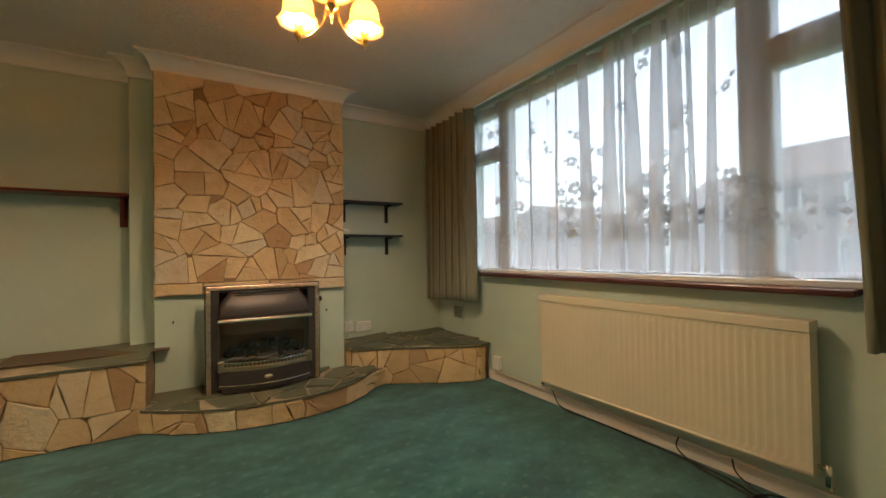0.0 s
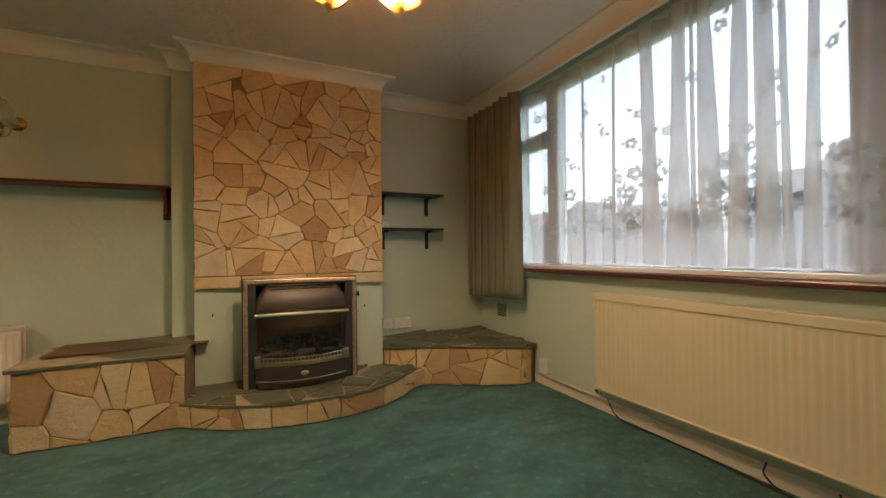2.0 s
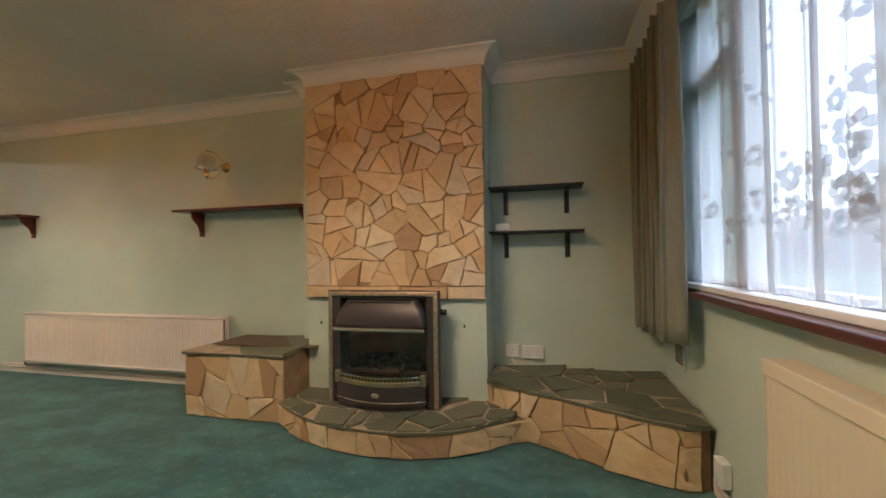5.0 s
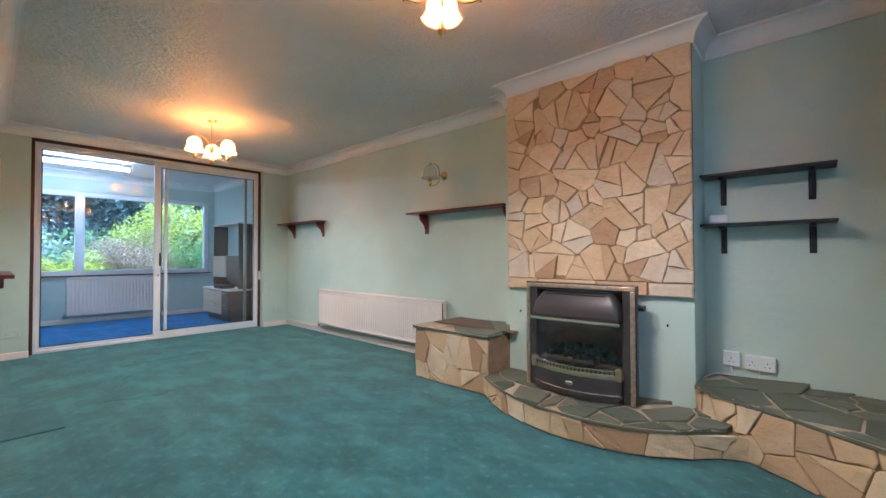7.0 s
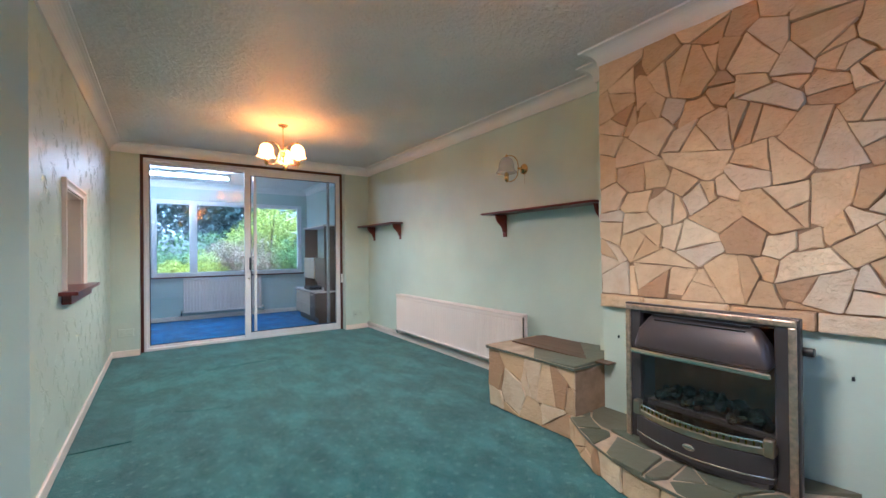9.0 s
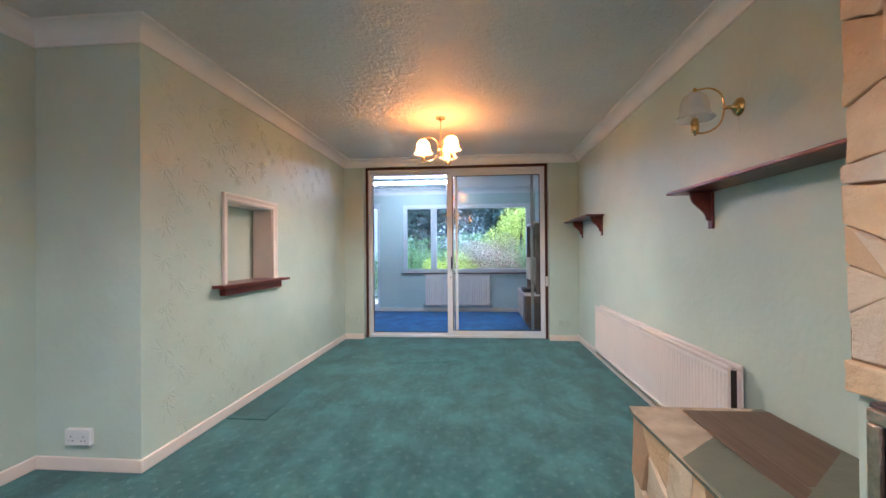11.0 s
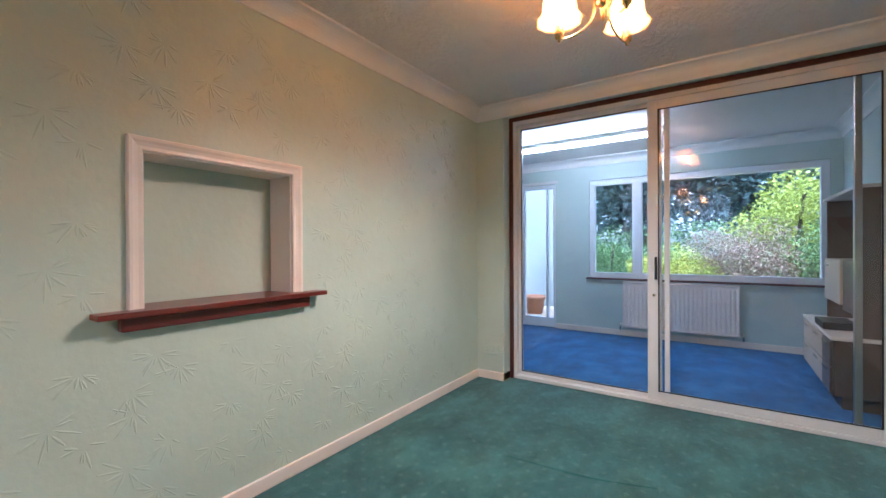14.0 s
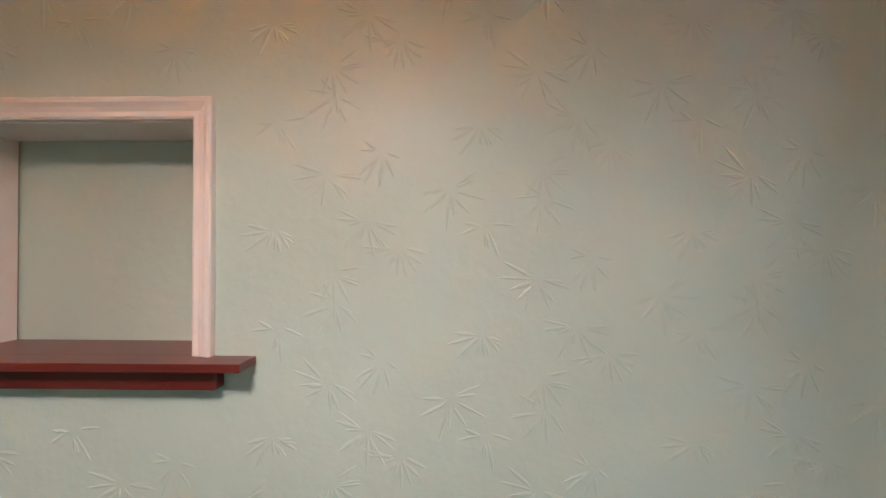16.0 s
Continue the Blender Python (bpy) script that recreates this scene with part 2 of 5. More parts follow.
# Fender chrome with its dark golden reflections put into the base colour.
FENDER = plain("golden_tinted_chrome", (0.50, 0.41, 0.28), 0.35, 1.0, 0.15, 12, 0.02)
# Firebox brick; the warm brown reflected by the glass front is painted into it.
SOOT_REFLECTION = plain("sooty_brick_with_reflection", (0.16, 0.075, 0.04), 0.9, 0, 0.5, 9, 0.4, 40)
COAL = plain("grey_coal", (0.02, 0.016, 0.013), 0.95, 0, 0.5, 20, 0.5, 60, 0.1)
SHADE = shade_paint("frosted_amber_shade", (0.55, 0.32, 0.12), (1.0, 0.68, 0.30), 0.38)
CLEAR_SHADE = shade_paint("frosted_white_shade", (0.86, 0.86, 0.84), (0.97, 0.97, 0.97), 0.7)
BULB = glow_paint("lit_bulb", (1.0, 0.62, 0.28), 14)
TUBE = glow_paint("lit_tube", (1.0, 0.90, 0.80), 30)
IVORY = plain("ivory_plastic", (0.76, 0.75, 0.71), 0.35, 0, 0.05, 10, 0.01)
CABLE = plain("black_cable", (0.015, 0.013, 0.013), 0.45, 0, 0.1, 10, 0)
BRICK = plain("far_brick", (0.27, 0.13, 0.10), 0.9, 0, 0.2, 2, 0.2, 20)
ROOF = plain("far_roof_tile", (0.16, 0.10, 0.085), 0.9, 0, 0.25, 2, 0.3, 12)
GRASS = plain("grass", (0.06, 0.10, 0.03), 0.95, 0, 0.4, 0.8, 0.5, 40)
RENDER_WALL = plain("white_masonry", (0.75, 0.73, 0.69), 0.9, 0, 0.1, 1, 0.3, 60)
TERRACOTTA = plain("terracotta", (0.42, 0.18, 0.09), 0.8, 0, 0.2, 9, 0.2, 60)


# ---- mesh helpers ----
def cuboid(bm, x0, x1, y0, y1, z0, z1):
    m = Matrix.Translation(((x0 + x1) / 2, (y0 + y1) / 2, (z0 + z1) / 2)) @ Matrix.Diagonal((abs(x1 - x0), abs(y1 - y0), abs(z1 - z0), 1))
    bmesh.ops.create_cube(bm, size=1, matrix=m)


def piece(name, bm, mat, parent=None, bevel=0.0, smooth=False, segments=2):
    """A mesh object in world coordinates; as a part it hangs from its parent where it stands."""
    me = bpy.data.meshes.new(name)
    bm.normal_update()
    bm.to_mesh(me), bm.free()
    me.materials.append(mat)
    if smooth:
        for p in me.polygons:
            p.use_smooth = True
    ob = new(name, me)
    if bevel:
        mod = ob.modifiers.new("edge", "BEVEL")
        mod.width, mod.segments, mod.limit_method, mod.angle_limit = bevel, segments, "ANGLE", radians(40)
    if parent:
        ob.parent = parent
        ob.matrix_parent_inverse = Matrix.Translation(parent.location).inverted()
    return ob


def boxes(name, mat, parent, *spans, bevel=0.004):
    bm = bmesh.new()
    for s in spans:
        cuboid(bm, *s)
    return piece(name, bm, mat, parent, bevel)


def each(name, mat, parent, *spans, bevel=0.004):
    for s in spans:
        boxes(name, mat, parent, s, bevel=bevel)


def root(name, x, y, z, label, category, group=""):
    ob = new(name)
    ob.location = (x, y, z)
    ob.empty_display_size = 0.05
    return tagged(ob, label, category, group)


def lathe(bm, profile, centre, steps=24, wave=0.0, lobes=0):
    """Turns (radius, height) pairs about a vertical axis; wave scallops the first ring."""
    rings = []
    for n, (r, z) in enumerate(profile):
        ring = []
        for k in range(steps):
            a = 2 * math.pi * k / steps
            f = max(0.0, 1 - n / 3.0) if lobes else 0
            rr = r * (1 + wave * f * math.cos(lobes * a))
            ring.append(bm.verts.new((centre[0] + rr * math.cos(a), centre[1] + rr * math.sin(a), centre[2] + z + 0.05 * wave * f * math.cos(lobes * a))))
        rings.append(ring)
    for a, b in zip(rings, rings[1:]):
        for k in range(steps):
            bm.faces.new((a[k], a[(k + 1) % steps], b[(k + 1) % steps], b[k]))
    return rings


def tube(bm, points, radius, sides=8):
    """A round bar along a run of points."""
    pts = [Vector(p) for p in points]
    rings = []
    for n, p in enumerate(pts):
        d = (pts[min(n + 1, len(pts) - 1)] - pts[max(n - 1, 0)]).normalized()
        side = d.cross(Vector((0, 0, 1)))
        side = side.normalized() if side.length > 1e-3 else Vector((1, 0, 0))
        up = side.cross(d)
        rings.append([bm.verts.new(p + radius * (math.cos(2 * math.pi * k / sides) * side + math.sin(2 * math.pi * k / sides) * up)) for k in range(sides)])
    for a, b in zip(rings, rings[1:]):
        for k in range(sides):
            bm.faces.new((a[k], a[(k + 1) % sides], b[(k + 1) % sides], b[k]))
    bm.faces.new(rings[0][::-1]), bm.faces.new(rings[-1])


def glide(points, steps=6):
    """A smooth run of points through the given ones."""
    p = [Vector(q) for q in points]
    p = [2 * p[0] - p[1]] + p + [2 * p[-1] - p[-2]]
    out = []
    for a, b, c, d in zip(p, p[1:], p[2:], p[3:]):
        for k in range(steps):
            t = k / steps
            out.append(0.5 * (2 * b + (c - a) * t + (2 * a - 5 * b + 4 * c - d) * t * t + (3 * b - a - 3 * c + d) * t ** 3))
    return out + [p[-2]]


def prism(bm, outline, z0, z1):
    """An upright prism over a plan outline."""
    low = [bm.verts.new((x, y, z0)) for x, y in outline]
    top = [bm.verts.new((x, y, z1)) for x, y in outline]
    bm.faces.new(low[::-1]), bm.faces.new(top)
    for k in range(len(low)):
        j = (k + 1) % len(low)
        bm.faces.new((low[k], low[j], top[j], top[k]))


def structure(ob, label, category="wall"):
    return tagged(ob, label, category, kind="structure")


# ---- large structure ----
H = 2.42
XW, YB, YC, XE, YH, XP, YD = 2.28, 3.70, 3.385, -4.385, 0.60, -1.01, -0.02
BX0, BX1 = -0.105, 1.18

structure(boxes("floor", CARPET, None, (-4.60, 2.53, 0.42, 3.9, -0.12, 0.0), (-1.15, 2.53, -0.15, 0.42, -0.12, 0.0), (-1.0, 1.1, -1.5, -0.15, -0.12, 0.0), bevel=0), "worn teal fitted carpet with small pale dots", "floor")
structure(boxes("floor_extension", BLUE_CARPET, None, (-7.1, -4.604, -1.0, 3.65, -0.12, -0.004), bevel=0), "plain bright blue fitted carpet in extension", "floor")
structure(boxes("ceiling", ARTEX, None, (-4.60, 2.53, 0.42, 3.9, H, H + 0.1), (-1.15, 2.53, -0.15, 0.42, H, H + 0.1), (-1.0, 1.1, -1.5, -0.15, H, H + 0.1), bevel=0), "off-white textured plaster ceiling with swirls", "ceiling")
structure(boxes("ceiling_extension", ARTEX, None, (-7.1, -4.604, -1.0, 3.65, 2.40, 2.5), bevel=0), "white ceiling of the garden extension", "ceiling")

WY0, WY1, WZ0, WZ1 = 0.34, 3.24, 0.875, 2.33
structure(boxes("wall_window", GREEN, None, (XW, 2.53, -0.15, YB, 0, WZ0), (XW, 2.53, -0.15, YB, WZ1, H),
                (XW, 2.53, -0.15, WY0, WZ0, WZ1), (XW, 2.53, WY1, YB, WZ0, WZ1), bevel=0), "sage green papered wall under wide window")
structure(boxes("wall_chimney", GREEN, None, (-4.60, 2.53, YB, 3.9, 0, H), bevel=0), "sage green papered wall beside chimney breast")
structure(boxes("chimney_breast", GREEN, None, (BX0, BX1, YC, YB, 0, H), bevel=0.004), "sage green chimney breast faced with stone", "chimney breast")
structure(boxes("chimney_return", GREEN, None, (-0.255, BX0 - 0.0005, 3.56, YB, 0.4535, H), bevel=0.003), "sage green plaster return beside chimney breast", "chimney breast")
DY0, DY1, DZ1 = 0.865, 3.325, 2.335
structure(boxes("wall_end", GREEN, None, (-4.60, XE, YH, DY0 - 0.002, 0, H), (-4.60, XE, DY1 + 0.002, YB, 0, H), (-4.60, XE, DY0 - 0.002, DY1 + 0.002, DZ1, H), bevel=0),
          "sage green end wall round sliding door")
HX0, HX1, HZ0, HZ1 = -2.43, -1.757, 0.945, 1.56
wall_hatch = structure(boxes("wall_hatch", GREEN, None, (-4.60, XP, 0.42, YH, 0, HZ0), (-4.60, XP, 0.42, YH, HZ1, H), (-4.60, HX0, 0.42, YH, HZ0, HZ1),
                             (HX1, XP, 0.42, YH, HZ0, HZ1), (-1.15, XP, YD, 0.42, 0, H), bevel=0), "sage green embossed wallpaper wall with serving hatch")
structure(boxes("hatch_back_panel", GREEN, None, (HX0 - 0.05, HX1 + 0.05, 0.38, 0.418, HZ0 - 0.05, HZ1 + 0.05), bevel=0), "sage painted panel closing the serving hatch", "panel")
structure(boxes("wall_hall", GREEN, None, (-1.15, -0.42, YD - 0.13, YD, 0, H), (0.46, XW, YD - 0.13, YD, 0, H), (-0.42, 0.46, YD - 0.13, YD, 2.03, H), bevel=0),
          "sage green wall with open doorway to hall")
structure(boxes("wall_hall_closing", GREEN, None, (-1.0, 1.1, -1.5, -1.4, 0, H), (-1.0, -0.9, -1.4, YD - 0.13, 0, H), (1.0, 1.1, -1.4, YD - 0.13, 0, H), bevel=0), "plain hall walls behind the doorway")

EX = -6.95
structure(boxes("wall_garden", BLUE, None, (-7.12, EX, -1.0, -0.08, 0, 2.4), (-7.12, EX, -0.08, 0.46, 2.09, 2.4), (-7.12, EX, 0.46, 0.93, 0, 2.4),
                (-7.12, EX, 0.93, 3.40, 0, 0.755), (-7.12, EX, 0.93, 3.40, 2.09, 2.4), (-7.12, EX, 3.40, 3.65, 0, 2.4), bevel=0), "pale blue wall with garden window and door")
structure(boxes("wall_extension_side", BLUE, None, (EX, -4.604, 3.5, 3.65, 0, 2.4), bevel=0), "pale blue side wall of extension")
structure(boxes("wall_extension_far_side", BLUE, None, (EX, -4.604, -1.0, -0.85, 0, 2.4), (-4.78, -4.604, -0.85, 0.6, 0, 2.4), bevel=0), "pale blue wall of extension")

OUTLINE = [(2.175, YD), (2.175, YB), (BX1, YB), (BX1, YC), (BX0, YC), (BX0, 3.56), (-0.255, 3.56), (-0.255, YB), (XE, YB), (XE, YH), (XP, YH), (XP, YD)]


def inner(outline, d):
    """The outline moved inwards by d (walls along the axes)."""
    out = []
    for k, p in enumerate(outline):
        a, b = Vector(outline[k - 1]), Vector(outline[(k + 1) % len(outline)])
        p = Vector(p)
        d1, d2 = (p - a).normalized(), (b - p).normalized()
        out.append(p + d * (Vector((-d1.y, d1.x)) + Vector((-d2.y, d2.x))))
    return out


def coving(name, outline, top, label):
    s = [(0.0, -0.108), (0.013, -0.108), (0.015, -0.094)]
    s += [(0.015 + 0.072 * (1 - math.cos(a)), -0.094 + 0.08 * math.sin(a)) for a in [math.pi / 2 * k / 7 for k in range(1, 8)]]
    s += [(0.088, -0.013), (0.099, -0.013), (0.10, 0.0)]
    bm = bmesh.new()
    rings = [[bm.verts.new((p.x, p.y, top + z)) for p in inner(outline, d)] for d, z in s]
    n = len(outline)
    for a, b in zip(rings, rings[1:]):
        for k in range(n):
            bm.faces.new((a[k], a[(k + 1) % n], b[(k + 1) % n], b[k]))
    structure(piece(name, bm, COVE), label, "coving")


coving("coving", OUTLINE, H, "white moulded plaster coving round the ceiling")
coving("coving_extension", [(-4.80, -0.85), (-4.80, 3.5), (EX, 3.5), (EX, -0.85)], 2.40, "white plaster coving in extension")
structure(boxes("pelmet", COVE, None, (2.175, 2.20, YD, YB, 2.315, H), bevel=0.003), "white painted pelmet board above curtains", "pelmet")

bm = bmesh.new()
for x0, x1, y0, y1 in [(XE, -0.92, YB - 0.016, YB), (XE, XP, YH, YH + 0.016), (XP, XP + 0.016, YD, YH + 0.016), (XP, -0.42, YD, YD + 0.016),
                       (XE, XE + 0.016, YH, DY0), (XE, XE + 0.016, DY1, YB), (XW - 0.016, XW, YD, 2.86), (0.46, XW, YD, YD + 0.016),
                       (-4.58, XE, DY0 - 0.018, DY0 - 0.002), (-4.58, XE, DY1 + 0.002, DY1 + 0.018)]:
    cuboid(bm, x0, x1, y0, y1, 0, 0.072)
structure(piece("baseboard", bm, WHITE, None, 0.006), "white gloss painted skirting board", "skirting")
boxes("baseboard_extension", WHITE, None, (EX, EX + 0.018, 0.46, 3.5, 0, 0.075), (EX, -4.9, 3.482, 3.5, 0, 0.075), bevel=0.005)
structure(bpy.data.objects["baseboard_extension"], "white skirting board in extension", "skirting")
bm = bmesh.new()
tube(bm, [(XE + 0.02, YB - 0.028, 0.088), (-3.2, YB - 0.028, 0.088)], 0.009), tube(bm, [(-3.2, YB - 0.028, 0.06), (-0.95, YB - 0.028, 0.06)], 0.009)
tube(bm, [(XE + 0.02, YB - 0.028, 0.062), (-3.2, YB - 0.028, 0.062)], 0.009)
tagged(piece("heating_pipe", bm, WHITE, None, 0, True), "white painted copper pipe along skirting", "pipe")
bm = bmesh.new()
tube(bm, [(XW - 0.03, 0.02, 0.085), (XW - 0.03, 2.75, 0.085)], 0.009)
tagged(piece("heating_pipe", bm, WHITE, None, 0, True), "white painted copper pipe under window radiator", "pipe")

# ---- front window ----
GX = 2.385


def window_frame(name, x0, x1, y0, y1, z0, z1, uprights, bars, panes, face, label, group=""):
    """White frame with uprights (y0, y1) and cross bars (y0, y1, z0, z1); panes are glass sheets."""
    w = structure(root(name, (x0 + x1) / 2, (y0 + y1) / 2, z0, label, "window"), label, "window")
    f = 0.055
    each("frame", PVC, w, (x0, x1, y0, y1, z0, z0 + f), (x0, x1, y0, y1, z1 - f, z1), (x0, x1, y0, y0 + f, z0 + f, z1 - f), (x0, x1, y1 - f, y1, z0 + f, z1 - f), bevel=0.006)
    each("mullion", PVC, w, *[(x0, x1, a, b, z0 + f, z1 - f) for a, b in uprights], bevel=0.006)
    for a, b, c, d in bars:
        boxes("transom", PVC, w, (x0 + 0.003, x1 - 0.003, a, b, c, d), bevel=0.006)
    for a, b, c, d in panes:
        g = boxes("pane", GLASS, w, (face, face + 0.006, a, b, c, d), bevel=0)
        g.visible_shadow = False
        bead = 0.018
        boxes("glazing_bead", PVC, w, (x0 - 0.01, x1 + 0.01, a, b, c, c + bead), (x0 - 0.01, x1 + 0.01, a, b, d - bead, d),
              (x0 - 0.01, x1 + 0.01, a, a + bead, c + bead, d - bead), (x0 - 0.01, x1 + 0.01, b - bead, b, c + bead, d - bead), bevel=0.004)
    return w


window_frame("window_1", GX - 0.03, GX + 0.035, WY0, WY1, WZ0, WZ1, [(0.86, 0.965), (2.665, 2.755)],
             [(0.395, 0.86, 1.885, 1.99), (2.755, 3.185, 1.885, 1.96)],
             [(0.965, 2.665, 0.93, 2.275), (0.395, 0.86, 0.93, 1.885), (0.395, 0.86, 1.99, 2.275), (2.755, 3.185, 0.93, 1.885), (2.755, 3.185, 1.96, 2.275)],
             GX, "wide white plastic picture window with side lights")
structure(boxes("window_sill", SILL_WOOD, None, (2.20, GX - 0.03, 0.56, 2.89, 0.868, 0.898), bevel=0.008), "dark varnished wooden window sill", "sill")
structure(boxes("window_reveal_ledge", PVC, None, (2.26, GX - 0.032, WY0 + 0.003, WY1 - 0.003, 0.899, 0.925), bevel=0.004), "white ledge under the window frame", "sill")


# ---- curtains ----
def curtain(y0, y1, z0, z1, x, folds, lean, label):
    """A hanging curtain with deep folds, gathered at the top."""
    bm = bmesh.new()
    nu, nv = folds * 10, 18
    grid = []
    for j in range(nv + 1):
        v = j / nv
        row = []
        for i in range(nu + 1):
            u = i / nu
            ph = 2 * math.pi * folds * u + 0.9 * math.sin(5 * u + 1.3) + 0.25 * math.sin(3 * v)
            amp = 0.036 + 0.014 * v + 0.006 * math.sin(9 * u)
            y = y0 + (y1 - y0) * u + 0.02 * math.sin(ph * 2) + lean * v * (u - 0.5)
            row.append(bm.verts.new((x + amp * math.sin(ph) + 0.006 * math.sin(17 * u + 4 * v), y, z1 + (z0 - z1) * v + 0.012 * math.sin(4 * u + 1) * v)))
        grid.append(row)
    for a, b in zip(grid, grid[1:]):
        for i in range(nu):
            bm.faces.new((a[i], a[i + 1], b[i + 1], b[i]))
    ob = piece("curtain", bm, CURTAIN, None, 0, True)
    mod = ob.modifiers.new("cloth", "SOLIDIFY")
    mod.thickness = 0.004
    return tagged(ob, label, "curtain", "window curtains")


curtain(2.90, 3.64, 0.635, 2.312, 2.15, 7, 0.02, "olive grey lined curtain hanging in folds beside window")
curtain(0.06, 0.575, 0.70, 2.312, 2.16, 5, -0.12, "olive grey lined curtain drawn back beside window")


def net_x(y, z):
    """Where the net hangs: folds that come and go along the window."""
    g = 0.5 + 0.5 * math.sin(2.1 * y + 0.6)
    return 2.312 + (0.012 + 0.018 * g) * math.sin(31 * y + 2.2 * math.sin(3.1 * y) + 0.35 * (z - 1)) + 0.006 * math.sin(71 * y + 1.5 * z)


bm = bmesh.new()
nu, nv = 420, 14
grid = []
for j in range(nv + 1):
    z = 2.32 - (2.32 - 0.925) * j / nv
    grid.append([bm.verts.new((net_x(0.36 + 2.86 * i / nu, z), 0.36 + 2.86 * i / nu, z + (0.012 * abs(math.sin(16 * i / nu * 3)) if j == nv else 0))) for i in range(nu + 1)])
for a, b in zip(grid, grid[1:]):
    for i in range(nu):
        bm.faces.new((a[i], a[i + 1], b[i + 1], b[i]))
net = tagged(root("net_curtain", 2.318, 1.8, 0.925, "sheer white net curtain with flower lace", "curtain"), kind="")
piece("sheer", bm, NET, net, 0, True)
for k, (ya, yb) in enumerate([(2.31, 2.298), (2.06, 2.045), (1.855, 1.765), (1.68, 1.585), (1.565, 1.545), (1.525, 1.44), (1.375, 1.305), (1.27, 1.195), (1.175, 1.145), (1.085, 1.04)]):
    bm = bmesh.new()
    rows = []
    for j in range(9):
        v = j / 8
        wide = 0.65 + 0.6 * v + 0.1 * math.sin(5 * v + k)
        mid, half = (ya + yb) / 2 + 0.03 * (v - 0.5) * math.sin(k * 2.3), abs(ya - yb) / 2 * wide
        rows.append([bm.verts.new((2.268 - 0.016 * math.sin(math.pi * q / 6), mid + half * math.cos(math.pi * (1 - q / 6)) * (1.15 if q in (0, 6) else 1), 2.32 - 1.375 * v)) for q in range(7)])
    for a, b in zip(rows, rows[1:]):
        for q in range(6):
            bm.faces.new((a[q], a[q + 1], b[q + 1], b[q]))
    piece("pleat", bm, NET_FOLD, net, 0, True)
bm = bmesh.new()
rng = random.Random(4)


def patch(bm, pts):
    bm.faces.new([bm.verts.new((net_x(y, z) - 0.004, y, z)) for y, z in pts])


for n in range(135):
    z = 1.13 + abs(rng.gauss(0, 0.18)) if n % 7 else rng.uniform(1.5, 2.2)
    if z > 2.2:
        continue
    y = rng.gauss(1.5, 0.42) if n % 5 < 3 else rng.uniform(0.42, 3.15)
    if not 0.42 < y < 3.15:
        continue
    r = rng.uniform(0.022, 0.036) * (1.15 if z < 1.5 else 0.9)
    t0 = rng.uniform(0, 6)
    petals = rng.choice((4, 5, 5))
    for k in range(petals):
        a = t0 + 2 * math.pi * k / petals
        c = (y + r * 0.8 * math.cos(a), z + r * 0.7 * math.sin(a))
        patch(bm, [(c[0] + r * 0.52 * math.cos(b) * (1 + 0.2 * math.cos(3 * b)), c[1] + r * 0.48 * math.sin(b)) for b in [a + 2 * math.pi * q / 8 for q in range(8)]])
    for k in range(2):
        a = t0 + 2.1 + 2.6 * k
        s, l = rng.uniform(0.010, 0.015), rng.uniform(0.03, 0.05)
        ca, sa = math.cos(a), math.sin(a)
        o = (y + 1.6 * r * ca, z + 1.6 * r * sa)
        patch(bm, [(o[0] + p * ca - q * sa, o[1] + p * sa + q * ca) for p, q in [(0, 0), (0.35 * l, s), (0.7 * l, 0.7 * s), (l, 0), (0.7 * l, -0.7 * s), (0.35 * l, -s)]])
for k in range(150):
    y = 0.38 + k * 0.019
    patch(bm, [(y, 0.955), (y + 0.006, 0.942), (y + 0.0095, 0.937), (y + 0.013, 0.942), (y + 0.019, 0.955), (y + 0.0095, 0.96)])
tagged(piece("lace_flowers", bm, LACE, net), "white woven flower and leaf pattern", kind="stuff")

# ---- stonework ----
rng = random.Random(11)


def clip(poly, a, b, c):
    """The part of a polygon where a*u + b*v <= c."""
    out = []
    for p, q in zip(poly, poly[1:] + poly[:1]):
        dp, dq = a * p[0] + b * p[1] - c, a * q[0] + b * q[1] - c
        if dp <= 0:
            out.append(p)
        if dp * dq < 0:
            t = dp / (dp - dq)
            out.append((p[0] + t * (q[0] - p[0]), p[1] + t * (q[1] - p[1])))
    return out


